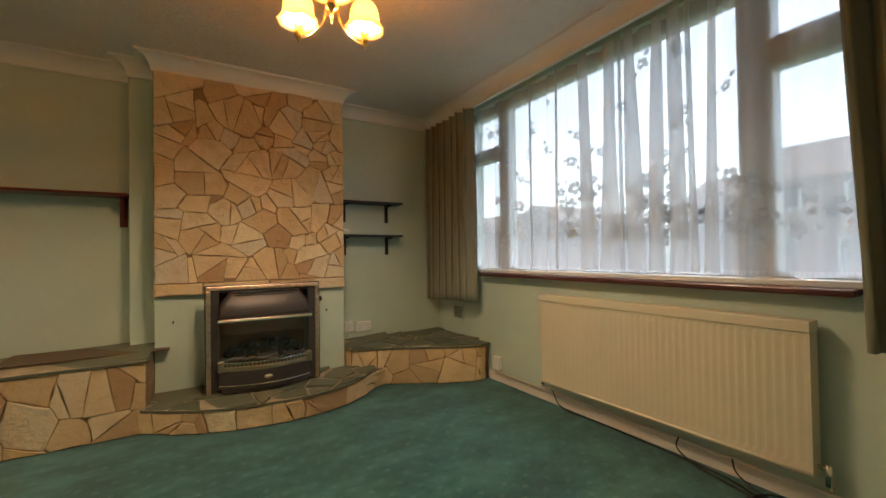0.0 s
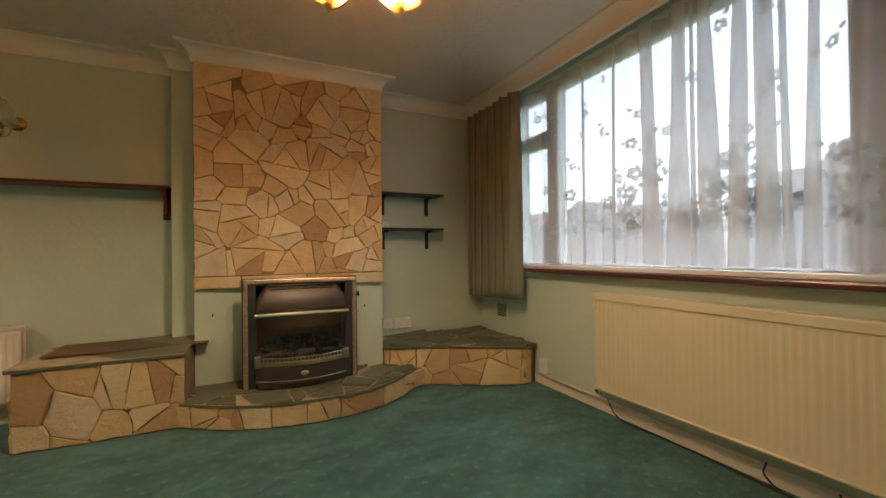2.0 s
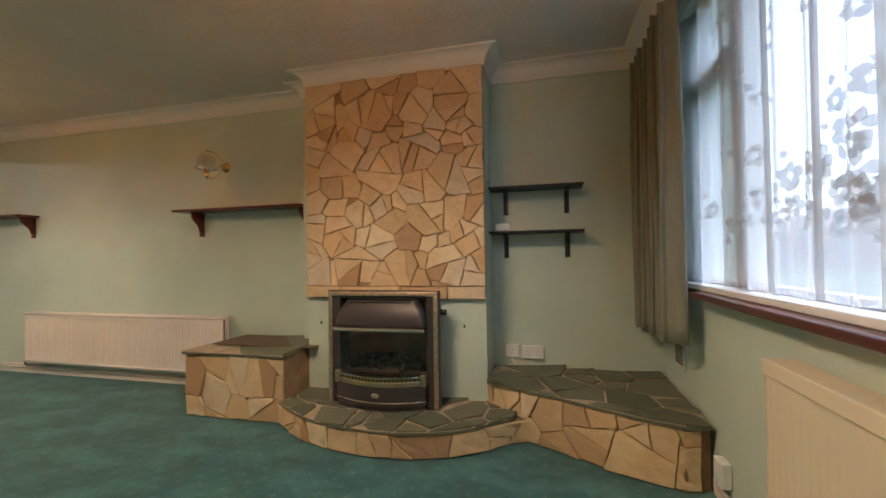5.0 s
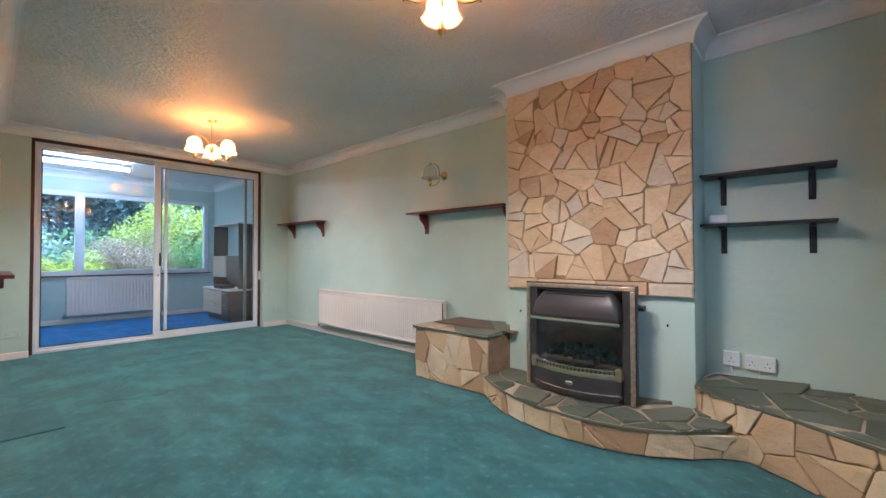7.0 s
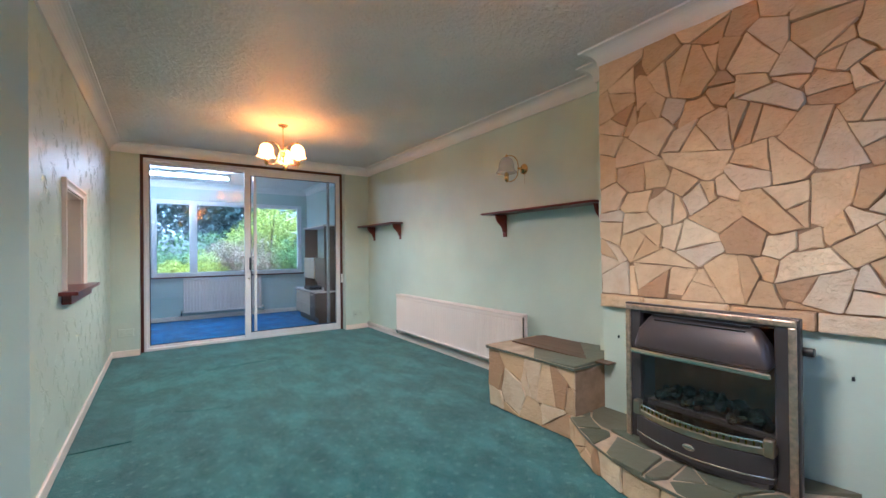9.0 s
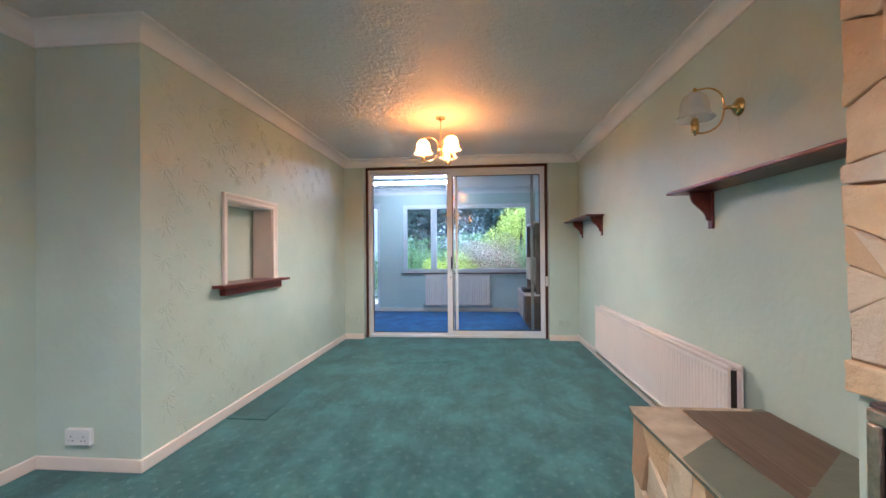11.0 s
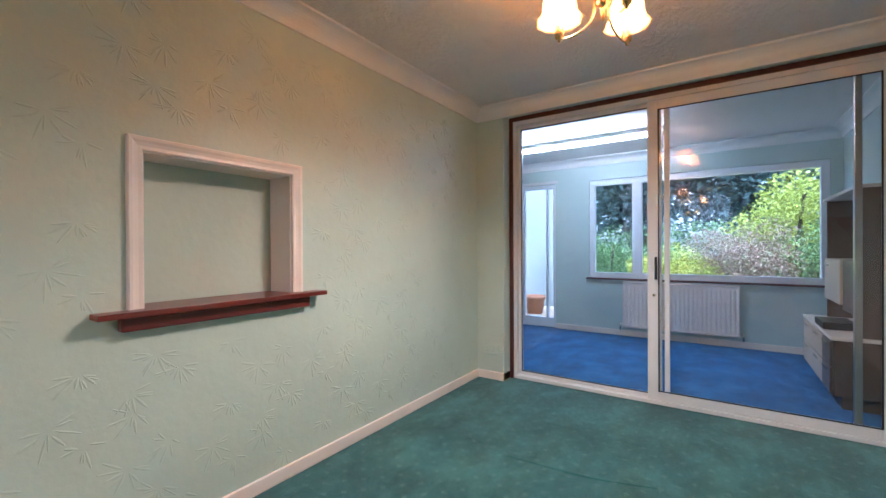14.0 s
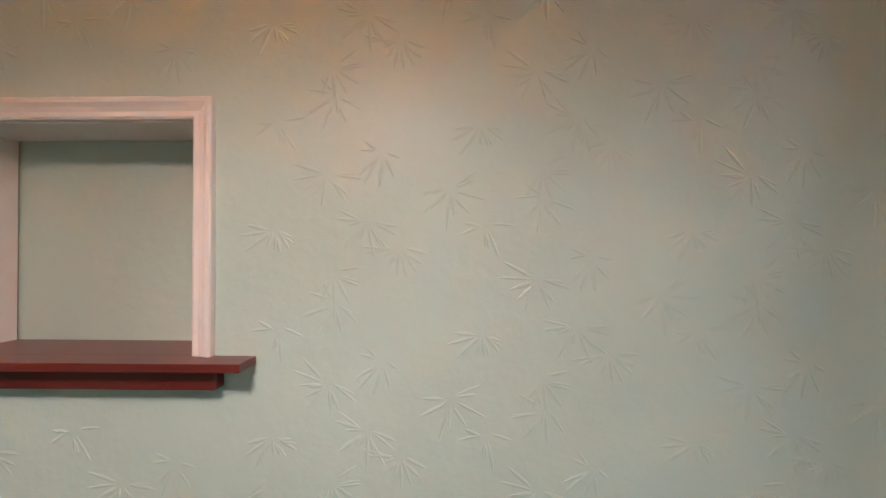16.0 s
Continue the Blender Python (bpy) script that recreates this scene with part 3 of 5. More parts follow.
def crazy(poly, n, gap, sizes=0.5, gather=1.0):
    """Irregular polygons that fill an outline, with joints between them."""
    us, vs = [p[0] for p in poly], [p[1] for p in poly]
    area = (max(us) - min(us)) * (max(vs) - min(vs))
    space = 0.62 * math.sqrt(area / n) * gather
    seeds = []
    for weight, share, tries in ((2.3, 0.2, 1500), (1.5, 0.5, 2500), (0.8, 0.75, 2500), (0.5, 1.0, 2500)):
        for _ in range(tries):
            s = (rng.uniform(min(us), max(us)), rng.uniform(min(vs), max(vs)), weight * rng.uniform(0.85, 1.15))
            if len(seeds) < n * share and all(math.hypot(s[0] - o[0], s[1] - o[1]) > space * (s[2] + o[2]) / 2 for o in seeds):
                seeds.append(s)
    cells = []
    for s in seeds:
        cell = list(poly)
        for o in seeds:
            if o is s:
                continue
            a, b = o[0] - s[0], o[1] - s[1]
            d = math.hypot(a, b)
            lean = math.sin(12.9 * (s[0] + o[0]) + 7.7 * (s[1] + o[1])) * 0.2
            a, b = a / d, b / d
            a2, b2 = a * math.cos(lean) - b * math.sin(lean), a * math.sin(lean) + b * math.cos(lean)
            mid = (d / 2) + sizes * space * (s[2] - o[2]) * 0.3
            mu, mv = s[0] + a * mid, s[1] + b * mid
            cell = clip(cell, a2, b2, a2 * mu + b2 * mv - gap / 2)
            if len(cell) < 3:
                break
        if len(cell) >= 3:
            cu, cv = sum(p[0] for p in cell) / len(cell), sum(p[1] for p in cell) / len(cell)
            if max(math.hypot(p[0] - cu, p[1] - cv) for p in cell) > 0.018:
                cells.append(cell)
    return cells


def shards(poly, n, gap, small, large):
    """Broken flags: a few big cells, cracked again and again into angular pieces with narrow joints."""
    def area(c):
        return 0.5 * abs(sum(p[0] * q[1] - q[0] * p[1] for p, q in zip(c, c[1:] + c[:1])))

    todo, done = crazy(poly, n, 0.0, 1.0, 0.9), []
    while todo:
        c = todo.pop()
        cu, cv = sum(p[0] for p in c) / len(c), sum(p[1] for p in c) / len(c)
        if area(c) > rng.uniform(small, large):
            far = max(c, key=lambda p: math.hypot(p[0] - cu, p[1] - cv))
            ang = math.atan2(far[1] - cv, far[0] - cu) + rng.uniform(-0.75, 0.75)
            a, b = math.cos(ang), math.sin(ang)
            k = a * cu + b * cv + rng.uniform(-0.25, 0.25) * math.hypot(far[0] - cu, far[1] - cv)
            halves = [h for h in (clip(c, a, b, k), clip(c, -a, -b, -k)) if len(h) > 2 and area(h) > 0.0009]
            if len(halves) == 2:
                todo += halves
                continue
        turn = 1 if sum(p[0] * q[1] - q[0] * p[1] for p, q in zip(c, c[1:] + c[:1])) > 0 else -1
        cell, edge = c, gap * rng.uniform(0.25, 0.9)
        for p, q in zip(c, c[1:] + c[:1]):
            d = math.hypot(q[0] - p[0], q[1] - p[1])
            if d > 1e-5:
                a, b = turn * (q[1] - p[1]) / d, -turn * (q[0] - p[0]) / d
                cell = clip(cell, a, b, a * p[0] + b * p[1] - edge)
        if len(cell) > 2 and area(cell) > 0.0004:
            done.append(cell)
    return done


def stone(name, cell, place, thick, mat, parent, round_off=0.007):
    """One stone: a worn prism over its outline. place(u, v, out) gives the point."""
    rough, trimmed = [], []
    for o, p, q in zip(cell[-1:] + cell[:-1], cell, cell[1:] + cell[:1]):
        for r in (o, q):
            d = math.hypot(r[0] - p[0], r[1] - p[1])
            k = min(0.3, rng.uniform(0.001, 0.009) / max(d, 1e-4))
            trimmed.append((p[0] + k * (r[0] - p[0]), p[1] + k * (r[1] - p[1])))
    cell = trimmed
    for p, q in zip(cell, cell[1:] + cell[:1]):
        rough.append(p)
        d = math.hypot(q[0] - p[0], q[1] - p[1])
        if d > 0.07:
            k = rng.uniform(0.35, 0.65)
            off = rng.uniform(-0.006, 0.001)
            rough.append((p[0] + k * (q[0] - p[0]) + off * (q[1] - p[1]) / d, p[1] + k * (q[1] - p[1]) - off * (q[0] - p[0]) / d))
    cu, cv = sum(p[0] for p in rough) / len(rough), sum(p[1] for p in rough) / len(rough)
    tilt_u, tilt_v = rng.uniform(-0.075, 0.075), rng.uniform(-0.075, 0.075)
    bm = bmesh.new()

    def ring(inset, out):
        pts = []
        for u, v in rough:
            d = math.hypot(u - cu, v - cv)
            f = max(0.2, 1 - inset / max(d, 0.001))
            pu, pv = cu + (u - cu) * f, cv + (v - cv) * f
            o = out + (tilt_u * (pu - cu) + tilt_v * (pv - cv) if out > 0 else 0)
            pts.append(bm.verts.new(place(pu, pv, o)))
        return pts

    rings = [ring(0, -0.004), ring(0, thick - round_off), ring(round_off * 0.35, thick - round_off * 0.3), ring(round_off * 1.3, thick)]
    for a, b in zip(rings, rings[1:]):
        for k in range(len(a)):
            j = (k + 1) % len(a)
            bm.faces.new((a[k], a[j], b[j], b[k]))
    bm.faces.new(rings[-1])
    bmesh.ops.recalc_face_normals(bm, faces=bm.faces)
    return piece(name, bm, mat, parent)


facing = structure(boxes("stone_facing", MORTAR, None, (BX0 - 0.001, BX1 + 0.001, YC - 0.012, YC - 0.0005, 0.80, 2.33), bevel=0), "honey sandstone crazy-paved facing on chimney breast", "stone facing")


def on_breast(u, v, out):
    return (u, YC - 0.012 - out, v)


for cell in shards([(BX0, 0.885), (BX1, 0.885), (BX1, 2.318), (BX0, 2.318)], 62, 0.0025, 0.010, 0.046):
    stone("stone", cell, on_breast, rng.uniform(0.006, 0.028), STONE, facing, 0.0035)
for a, b in ((BX0 - 0.004, 0.172), (0.176, 0.60), (0.604, 0.93), (0.934, BX1 + 0.003)):
    stone("stone", [(a, 0.80), (b, 0.802), (b, 0.882), (a, 0.88)], on_breast, 0.03, STONE, facing, 0.012)

FRONT = [(-0.30, 3.21), (-0.15, 3.12), (0.0, 3.015), (0.14, 2.935), (0.29, 2.878), (0.45, 2.845), (0.62, 2.832), (0.79, 2.842), (0.95, 2.88), (1.08, 2.935), (1.18, 3.00), (1.27, 3.09), (1.36, 3.165), (1.46, 3.195)]
RIGHT = [(1.40, 3.215), (1.60, 3.12), (1.80, 3.00), (2.0, 2.89), (2.15, 2.835), (2.215, 2.85)]
LEFT = [(-0.905, 3.66), (-0.897, 3.122), (-0.897, 3.117), (-0.55, 3.12), (-0.13, 3.135)]


def along(points):
    """A way to place points on an upright face that follows a plan line."""
    run = [0.0]
    for a, b in zip(points, points[1:]):
        run.append(run[-1] + math.hypot(b[0] - a[0], b[1] - a[1]))

    def place(u, v, out):
        k = max(0, min(len(points) - 2, next((i - 1 for i, r in enumerate(run) if r > u), len(points) - 2)))
        t = (u - run[k]) / (run[k + 1] - run[k])
        a, b = points[k], points[k + 1]
        d = Vector((b[0] - a[0], b[1] - a[1])).normalized()
        return (a[0] + t * (b[0] - a[0]) + d.y * out, a[1] + t * (b[1] - a[1]) - d.x * out, v)

    return place, run[-1]


def masonry(name, body, front, top, n, m, top_outline, label):
    """A low stone seat or hearth: mortar core, stones up its front, slates on its top."""
    bm = bmesh.new()
    prism(bm, body, 0.0, top - 0.022)
    core = tagged(piece(name, bm, MORTAR), label, "hearth")
    for line in front:
        place, length = along(line)
        for cell in shards([(0, 0.004), (length, 0.004), (length, top - 0.026), (0, top - 0.026)], max(3, int(n * length)), 0.003, 0.016, 0.075):
            stone("stone", cell, place, rng.uniform(0.007, 0.018), STONE, core, 0.004)
    bm = bmesh.new()
    prism(bm, top_outline, top - 0.0225, top - 0.0095)
    piece("slate_edge", bm, SLATE, core)
    bm = bmesh.new()
    prism(bm, top_outline, top - 0.0095, top - 0.006)
    piece("mortar_bed", bm, PALE_MORTAR, core)
    for cell in crazy(top_outline, m, 0.011, 0.7, 0.9):
        stone("slate", cell, lambda u, v, out: (u, v, top - 0.009 + out), 0.010, SLATE, core, 0.004)
    return core


masonry("hearth", [(-0.30, YC - 0.002)] + FRONT + [(1.46, YC - 0.002)], [FRONT], 0.155, 8, 26,
        [(-0.28, YC - 0.003)] + [(x, y - 0.014) for x, y in FRONT[1:-1]] + [(1.40, YC - 0.003)], "low curved sandstone hearth topped with green slate")
masonry("stone_ledge", [(1.183, YB - 0.002), (1.183, YC), (1.38, 3.25)] + RIGHT + [(2.262, 2.87), (2.262, YB - 0.002)], [[(1.19, 3.365), (1.395, 3.218)], RIGHT], 0.31, 10, 24,
        [(1.184, YB - 0.003), (1.184, 3.32), (1.38, 3.20)] + [(x, y - 0.02) for x, y in RIGHT[1:-1]] + [(2.262, 2.83), (2.262, YB - 0.003)], "low sandstone corner ledge topped with green slate")
masonry("stone_plinth", [(-0.905, YB - 0.02)] + LEFT[1:] + [(BX0 - 0.003, YC), (BX0 - 0.003, YB - 0.02)], [LEFT[:2], LEFT[2:]], 0.452, 16, 1,
        [(-0.925, YB - 0.02), (-0.925, 3.10), (-0.85, 3.09), (-0.12, 3.11), (-0.108, YC), (-0.108, YB - 0.02)], "sandstone plinth with slate top beside chimney breast")
tagged(boxes("loose_board", BOARD, None, (-0.85, -0.02, 3.30, 3.378, 0.4545, 0.4625), (-0.85, -0.26, 3.378, 3.66, 0.4545, 0.4625), bevel=0.002), "thin brown wooden board lying on slate ledge", "board")

# ---- gas fire ----
fire = root("gas_fire", 0.55, 3.2, 0.155, "dark grey gas fire with chrome trim on hearth", "fireplace")
FX0, FX1, FZ0, FZ1, FY = 0.178, 0.924, 0.158, 0.872, 3.165
boxes("casing", ENAMEL, fire, (FX0, FX0 + 0.085, FY, FY + 0.035, FZ0, FZ1), (FX1 - 0.085, FX1, FY, FY + 0.035, FZ0, FZ1), (FX0 + 0.085, FX1 - 0.085, FY, FY + 0.035, FZ1 - 0.05, FZ1),
      (FX0 + 0.085, FX1 - 0.085, FY + 0.06, YC - 0.04, FZ0, FZ0 + 0.20), bevel=0.005)
boxes("rear_case", ENAMEL, fire, (FX0 + 0.06, FX0 + 0.084, FY + 0.0355, YC - 0.002, FZ0, FZ1 - 0.02), (FX1 - 0.084, FX1 - 0.06, FY + 0.0355, YC - 0.002, FZ0, FZ1 - 0.02),
      (FX0 + 0.084, FX1 - 0.084, FY + 0.0355, YC - 0.002, FZ1 - 0.045, FZ1 - 0.02), bevel=0.003)
each("surround", PEWTER, fire, (FX0 + 0.008, FX0 + 0.036, FY - 0.013, FY - 0.0005, FZ0, FZ1 - 0.036), (FX1 - 0.036, FX1 - 0.008, FY - 0.013, FY - 0.0005, FZ0, FZ1 - 0.036),
      (FX0 + 0.008, FX1 - 0.008, FY - 0.013, FY - 0.0005, FZ1 - 0.036, FZ1 - 0.008), bevel=0.005)
boxes("firebox", SOOT_REFLECTION, fire, (FX0 + 0.085, FX1 - 0.085, YC - 0.08, YC - 0.04, FZ0 + 0.2, FZ1 - 0.05), bevel=0)
bm = bmesh.new()
for k in range(60):
    x = rng.uniform(FX0 + 0.13, FX1 - 0.13)
    z = FZ0 + 0.215 + rng.uniform(0, 0.09) * (1 - ((x - 0.55) / 0.3) ** 2)
    m = Matrix.Translation((x, FY + rng.uniform(0.06, 0.12), z)) @ Euler((rng.uniform(0, 3), rng.uniform(0, 3), 0)).to_matrix().to_4x4() @ Matrix.Diagonal((0.032, 0.024, 0.022, 1))
    bmesh.ops.create_icosphere(bm, subdivisions=1, radius=rng.uniform(0.7, 1.1), matrix=m)
piece("coals", bm, COAL, fire)
# sloping hood over the glass
bm = bmesh.new()
hx0, hx1 = FX0 + 0.075, FX1 - 0.075
low = [(hx0, FY + 0.05, 0.655), (hx1, FY + 0.05, 0.655), (hx1, FY - 0.075, 0.645), (hx0, FY - 0.075, 0.645)]
mid = [(hx0 + 0.02, FY + 0.05, 0.75), (hx1 - 0.02, FY + 0.05, 0.75), (hx1 - 0.02, FY - 0.055, 0.745), (hx0 + 0.02, FY - 0.055, 0.745)]
top = [(hx0 + 0.07, FY + 0.05, 0.828), (hx1 - 0.07, FY + 0.05, 0.828), (hx1 - 0.07, FY - 0.012, 0.822), (hx0 + 0.07, FY - 0.012, 0.822)]
rings = [[bm.verts.new(p) for p in r] for r in (low, mid, top)]
for a, b in zip(rings, rings[1:]):
    for k in range(4):
        bm.faces.new((a[k], a[(k + 1) % 4], b[(k + 1) % 4], b[k]))
bm.faces.new(rings[0][::-1]), bm.faces.new(rings[-1])
bmesh.ops.recalc_face_normals(bm, faces=bm.faces)
piece("hood", bm, HOOD, fire, 0.03, True, 5)
each("vent_slot", BLACK, fire, (hx0 + 0.085, hx1 - 0.085, FY - 0.022, FY + 0.03, 0.815, 0.824), (hx0 + 0.10, hx1 - 0.10, FY - 0.03, FY + 0.02, 0.795, 0.803), bevel=0.002)
boxes("hood_trim", CHROME, fire, (hx0 - 0.002, hx1 + 0.002, FY - 0.085, FY - 0.06, 0.624, 0.650), bevel=0.008)
g = boxes("glass_front", DOOR_GLASS, fire, (FX0 + 0.085, FX1 - 0.085, FY + 0.012, FY + 0.017, FZ0 + 0.2, 0.655), bevel=0)
g.visible_shadow = False


def bow(x, deep):
    return FY - 0.03 - deep * (1 - ((x - 0.551) / 0.30) ** 2)


def bowed(name, mat, x0, x1, z0, z1, deep, back, bevel):
    bm = bmesh.new()
    xs = [x0 + (x1 - x0) * k / 16 for k in range(17)]
    prism(bm, [(x, bow(x, deep)) for x in xs] + [(x1, back), (x0, back)], z0, z1)
    piece(name, bm, mat, fire, bevel)


bowed("lower_panel", ENAMEL, hx0 + 0.005, hx1 - 0.005, 0.185, 0.300, 0.085, FY + 0.05, 0.004)
bowed("bottom_trim", CHROME, hx0 + 0.004, hx1 - 0.004, 0.205, 0.213, 0.088, FY + 0.02, 0.002)
bowed("plinth", ENAMEL, hx0 + 0.02, hx1 - 0.02, 0.160, 0.184, 0.07, FY + 0.05, 0.004)
bowed("fender", FENDER, hx0, hx1, 0.302, 0.335, 0.09, FY + 0.03, 0.006)
bowed("fender_rail", CHROME, hx0 + 0.03, hx1 - 0.03, 0.352, 0.362, 0.09, FY - 0.02, 0.003)
bm = bmesh.new()
for k in range(22):
    x = hx0 + 0.04 + (hx1 - hx0 - 0.08) * k / 21
    cuboid(bm, x - 0.003, x + 0.003, bow(x, 0.085), bow(x, 0.085) + 0.008, 0.334, 0.353)
piece("fender_bars", bm, BRASS, fire)
each("fender_post", FENDER, fire, (hx0 - 0.002, hx0 + 0.035, FY - 0.06, FY - 0.02, 0.30, 0.375), (hx1 - 0.035, hx1 + 0.002, FY - 0.06, FY - 0.02, 0.30, 0.375), bevel=0.008)
bm = bmesh.new()
bmesh.ops.create_uvsphere(bm, u_segments=16, v_segments=8, radius=1, matrix=Matrix.Translation((0.551, bow(0.551, 0.085) - 0.001, 0.252)) @ Matrix.Diagonal((0.028, 0.006, 0.016, 1)))
piece("badge", bm, CHROME, fire, 0, True)
bm = bmesh.new()
bmesh.ops.create_cone(bm, cap_ends=True, segments=16, radius1=0.021, radius2=0.018, depth=0.09, matrix=pose(FX1 - 0.015, 3.225, 0.735, 0, 90, 0))
piece("control_knob", bm, BLACK, fire, 0.003)
for x in (-0.0, 1.035):
    tagged(boxes("wall_plug", BLACK, None, (x - 0.005, x + 0.004, YC - 0.008, YC + 0.004, 0.615, 0.632), bevel=0.001), "small dark fixing plug in green plaster", "wall plug", "wall plugs")


# ---- radiators ----
def radiator(name, length, height, mat, double, label, pitch=0.034, ribs=0.006):
    """A ribbed steel radiator along x with its back at y = 0 and its foot at z = 0; it faces -y."""
    r = root(name, 0, 0, 0, label, "radiator")

    def panel(yf, part):
        bm = bmesh.new()
        n = int(length / pitch)
        rows = [(0.0, 0.0), (0.028, 0.0), (0.05, 1.0), (height - 0.06, 1.0), (height - 0.04, 0.0), (height, 0.0)]
        grid = []
        for z, depth in rows:
            row = []
            for i in range(n * 4 + 1):
                x = length * i / (n * 4)
                w = (0, 1, 1, 0)[i % 4]
                row.append(bm.verts.new((x, yf + ribs * depth * w * (0 if i in (0, n * 4) else 1), z)))
            grid.append(row)
        for a, b in zip(grid, grid[1:]):
            for i in range(n * 4):
                bm.faces.new((a[i], a[i + 1], b[i + 1], b[i]))
        ob = piece(part, bm, mat, r)
        mod = ob.modifiers.new("steel", "SOLIDIFY")
        mod.thickness, mod.offset = 0.012, -1
        return ob

    if double:
        panel(-0.088, "front_panel"), panel(-0.03, "back_panel")
        bm = bmesh.new()
        for yy in (-0.082, -0.030):
            tube(bm, [(0.002, yy, height - 0.012), (length - 0.002, yy, height - 0.012)], 0.013)
            tube(bm, [(0.002, yy, 0.014), (length - 0.002, yy, 0.014)], 0.012)
        piece("header_tube", bm, mat, r, 0, True)
        each("end_bracket", ENAMEL, r, (0.03, 0.034, -0.08, -0.03, 0.03, height - 0.03), (length - 0.034, length - 0.03, -0.08, -0.03, 0.03, height - 0.03), bevel=0)
    else:
        panel(-0.105, "front_panel")
        boxes("casing", mat, r, (-0.004, 0.0, -0.108, -0.03, 0.0, height), (length, length + 0.004, -0.108, -0.03, 0.0, height), (-0.004, length + 0.004, -0.108, -0.03, height, height + 0.005), bevel=0.003)
        boxes("top_grille", mat, r, (-0.006, length + 0.006, -0.113, -0.028, height - 0.038, height + 0.008), bevel=0.004)
        bm = bmesh.new()
        tube(bm, [(0.0, -0.108, 0.012), (length, -0.108, 0.012)], 0.008)
        piece("rolled_edge", bm, mat, r, 0, True)
    for x, s in ((0, -1), (length, 1)):
        bm = bmesh.new()
        tube(bm, [(x, -0.06, 0.035), (x + s * 0.035, -0.06, 0.035)], 0.009)
        tube(bm, [(x + s * 0.035, -0.06, 0.05), (x + s * 0.035, -0.06, -0.03)], 0.012)
        tube(bm, [(x + s * 0.035, -0.06, -0.03), (x + s * 0.035, -0.045, -0.045), (x + s * 0.035, -0.025, -0.05)], 0.008)
        piece("valve", bm, CHROME, r, 0, True)
    return r


radiator("radiator", 2.27, 0.475, RAD, True, "long white double panel radiator on papered wall").matrix_basis = pose(-3.315, YB - 0.008, 0.13)
radiator("radiator", 1.445, 0.595, RAD_CREAM, False, "cream panel radiator under the front window", 0.034, 0.0014).matrix_basis = pose(XW - 0.012, 2.13, 0.168, 0, 0, -90)
radiator("radiator", 1.24, 0.60, RAD, True, "white ribbed radiator under the garden window", 0.045).matrix_basis = pose(EX + 0.005, 1.38, 0.125, 0, 0, 90)


# ---- shelves ----
def curved_bracket(x, z, parent, depth=0.13, height=0.19):
    """A shaped wooden bracket in the y-z plane, with a back batten."""
    out = [(YB - 0.012, z), (YB - depth, z)] + [(YB - depth + 0.012 + (depth - 0.045) * t - 0.012 * math.sin(2 * math.pi * t), z - 0.015 - (height - 0.05) * t) for t in [k / 8 for k in range(9)]]
    out += [(YB - 0.012, z - height + 0.03)]
    bm = bmesh.new()
    a = [bm.verts.new((x - 0.009, y, zz)) for y, zz in out]
    b = [bm.verts.new((x + 0.009, y, zz)) for y, zz in out]
    bm.faces.new(a), bm.faces.new(b[::-1])
    for k in range(len(a)):
        j = (k + 1) % len(a)
        bm.faces.new((a[k], b[k], b[j], a[j]))
    bmesh.ops.recalc_face_normals(bm, faces=bm.faces)
    cuboid(bm, x - 0.022, x + 0.022, YB - 0.014, YB - 0.001, z - height - 0.012, z)
    piece("bracket", bm, MAHOGANY, parent, 0.003)


def wooden_shelf(x0, x1, z, brackets, label):
    s = root("shelf", (x0 + x1) / 2, YB - 0.09, z, label, "shelf", "mahogany shelves")
    boxes("board", MAHOGANY, s, (x0, x1, YB - 0.185, YB - 0.001, z, z + 0.018), bevel=0.006)
    for x in brackets:
        curved_bracket(x, z - 0.0005, s)


wooden_shelf(-1.475, -0.258, 1.485, (-1.335, -0.30), "dark mahogany wall shelf beside chimney breast")
wooden_shelf(-4.38, -3.285, 1.525, (-4.16, -3.355), "dark mahogany wall shelf in far corner")


def black_shelf(z, label):
    s = root("shelf", 1.49, YB - 0.09, z, label, "shelf", "black alcove shelves")
    boxes("board", BLACK, s, (BX1 + 0.003, 1.80, YB - 0.175, YB - 0.001, z, z + 0.016), bevel=0.003)
    for x in (1.285, 1.70):
        bm = bmesh.new()
        cuboid(bm, x - 0.016, x + 0.016, YB - 0.012, YB - 0.0015, z - 0.165, z - 0.0005)
        cuboid(bm, x - 0.013, x + 0.013, YB - 0.12, YB - 0.012, z - 0.016, z - 0.0006)
        tube(bm, glide([(x, YB - 0.014, z - 0.14), (x, YB - 0.022, z - 0.07), (x, YB - 0.035, z - 0.012)]), 0.008, 6)
        piece("bracket", bm, BLACK, s, 0.003)


black_shelf(1.53, "black painted wooden shelf in chimney alcove")
black_shelf(1.228, "black painted wooden shelf in chimney alcove")
bm = bmesh.new()
cuboid(bm, 1.215, 1.315, 3.60, 3.64, 1.2445, 1.302)
tagged(piece("wireless_sensor", bm, IVORY, None, 0.018, False, 4), "small rounded white plastic device on shelf", "device")


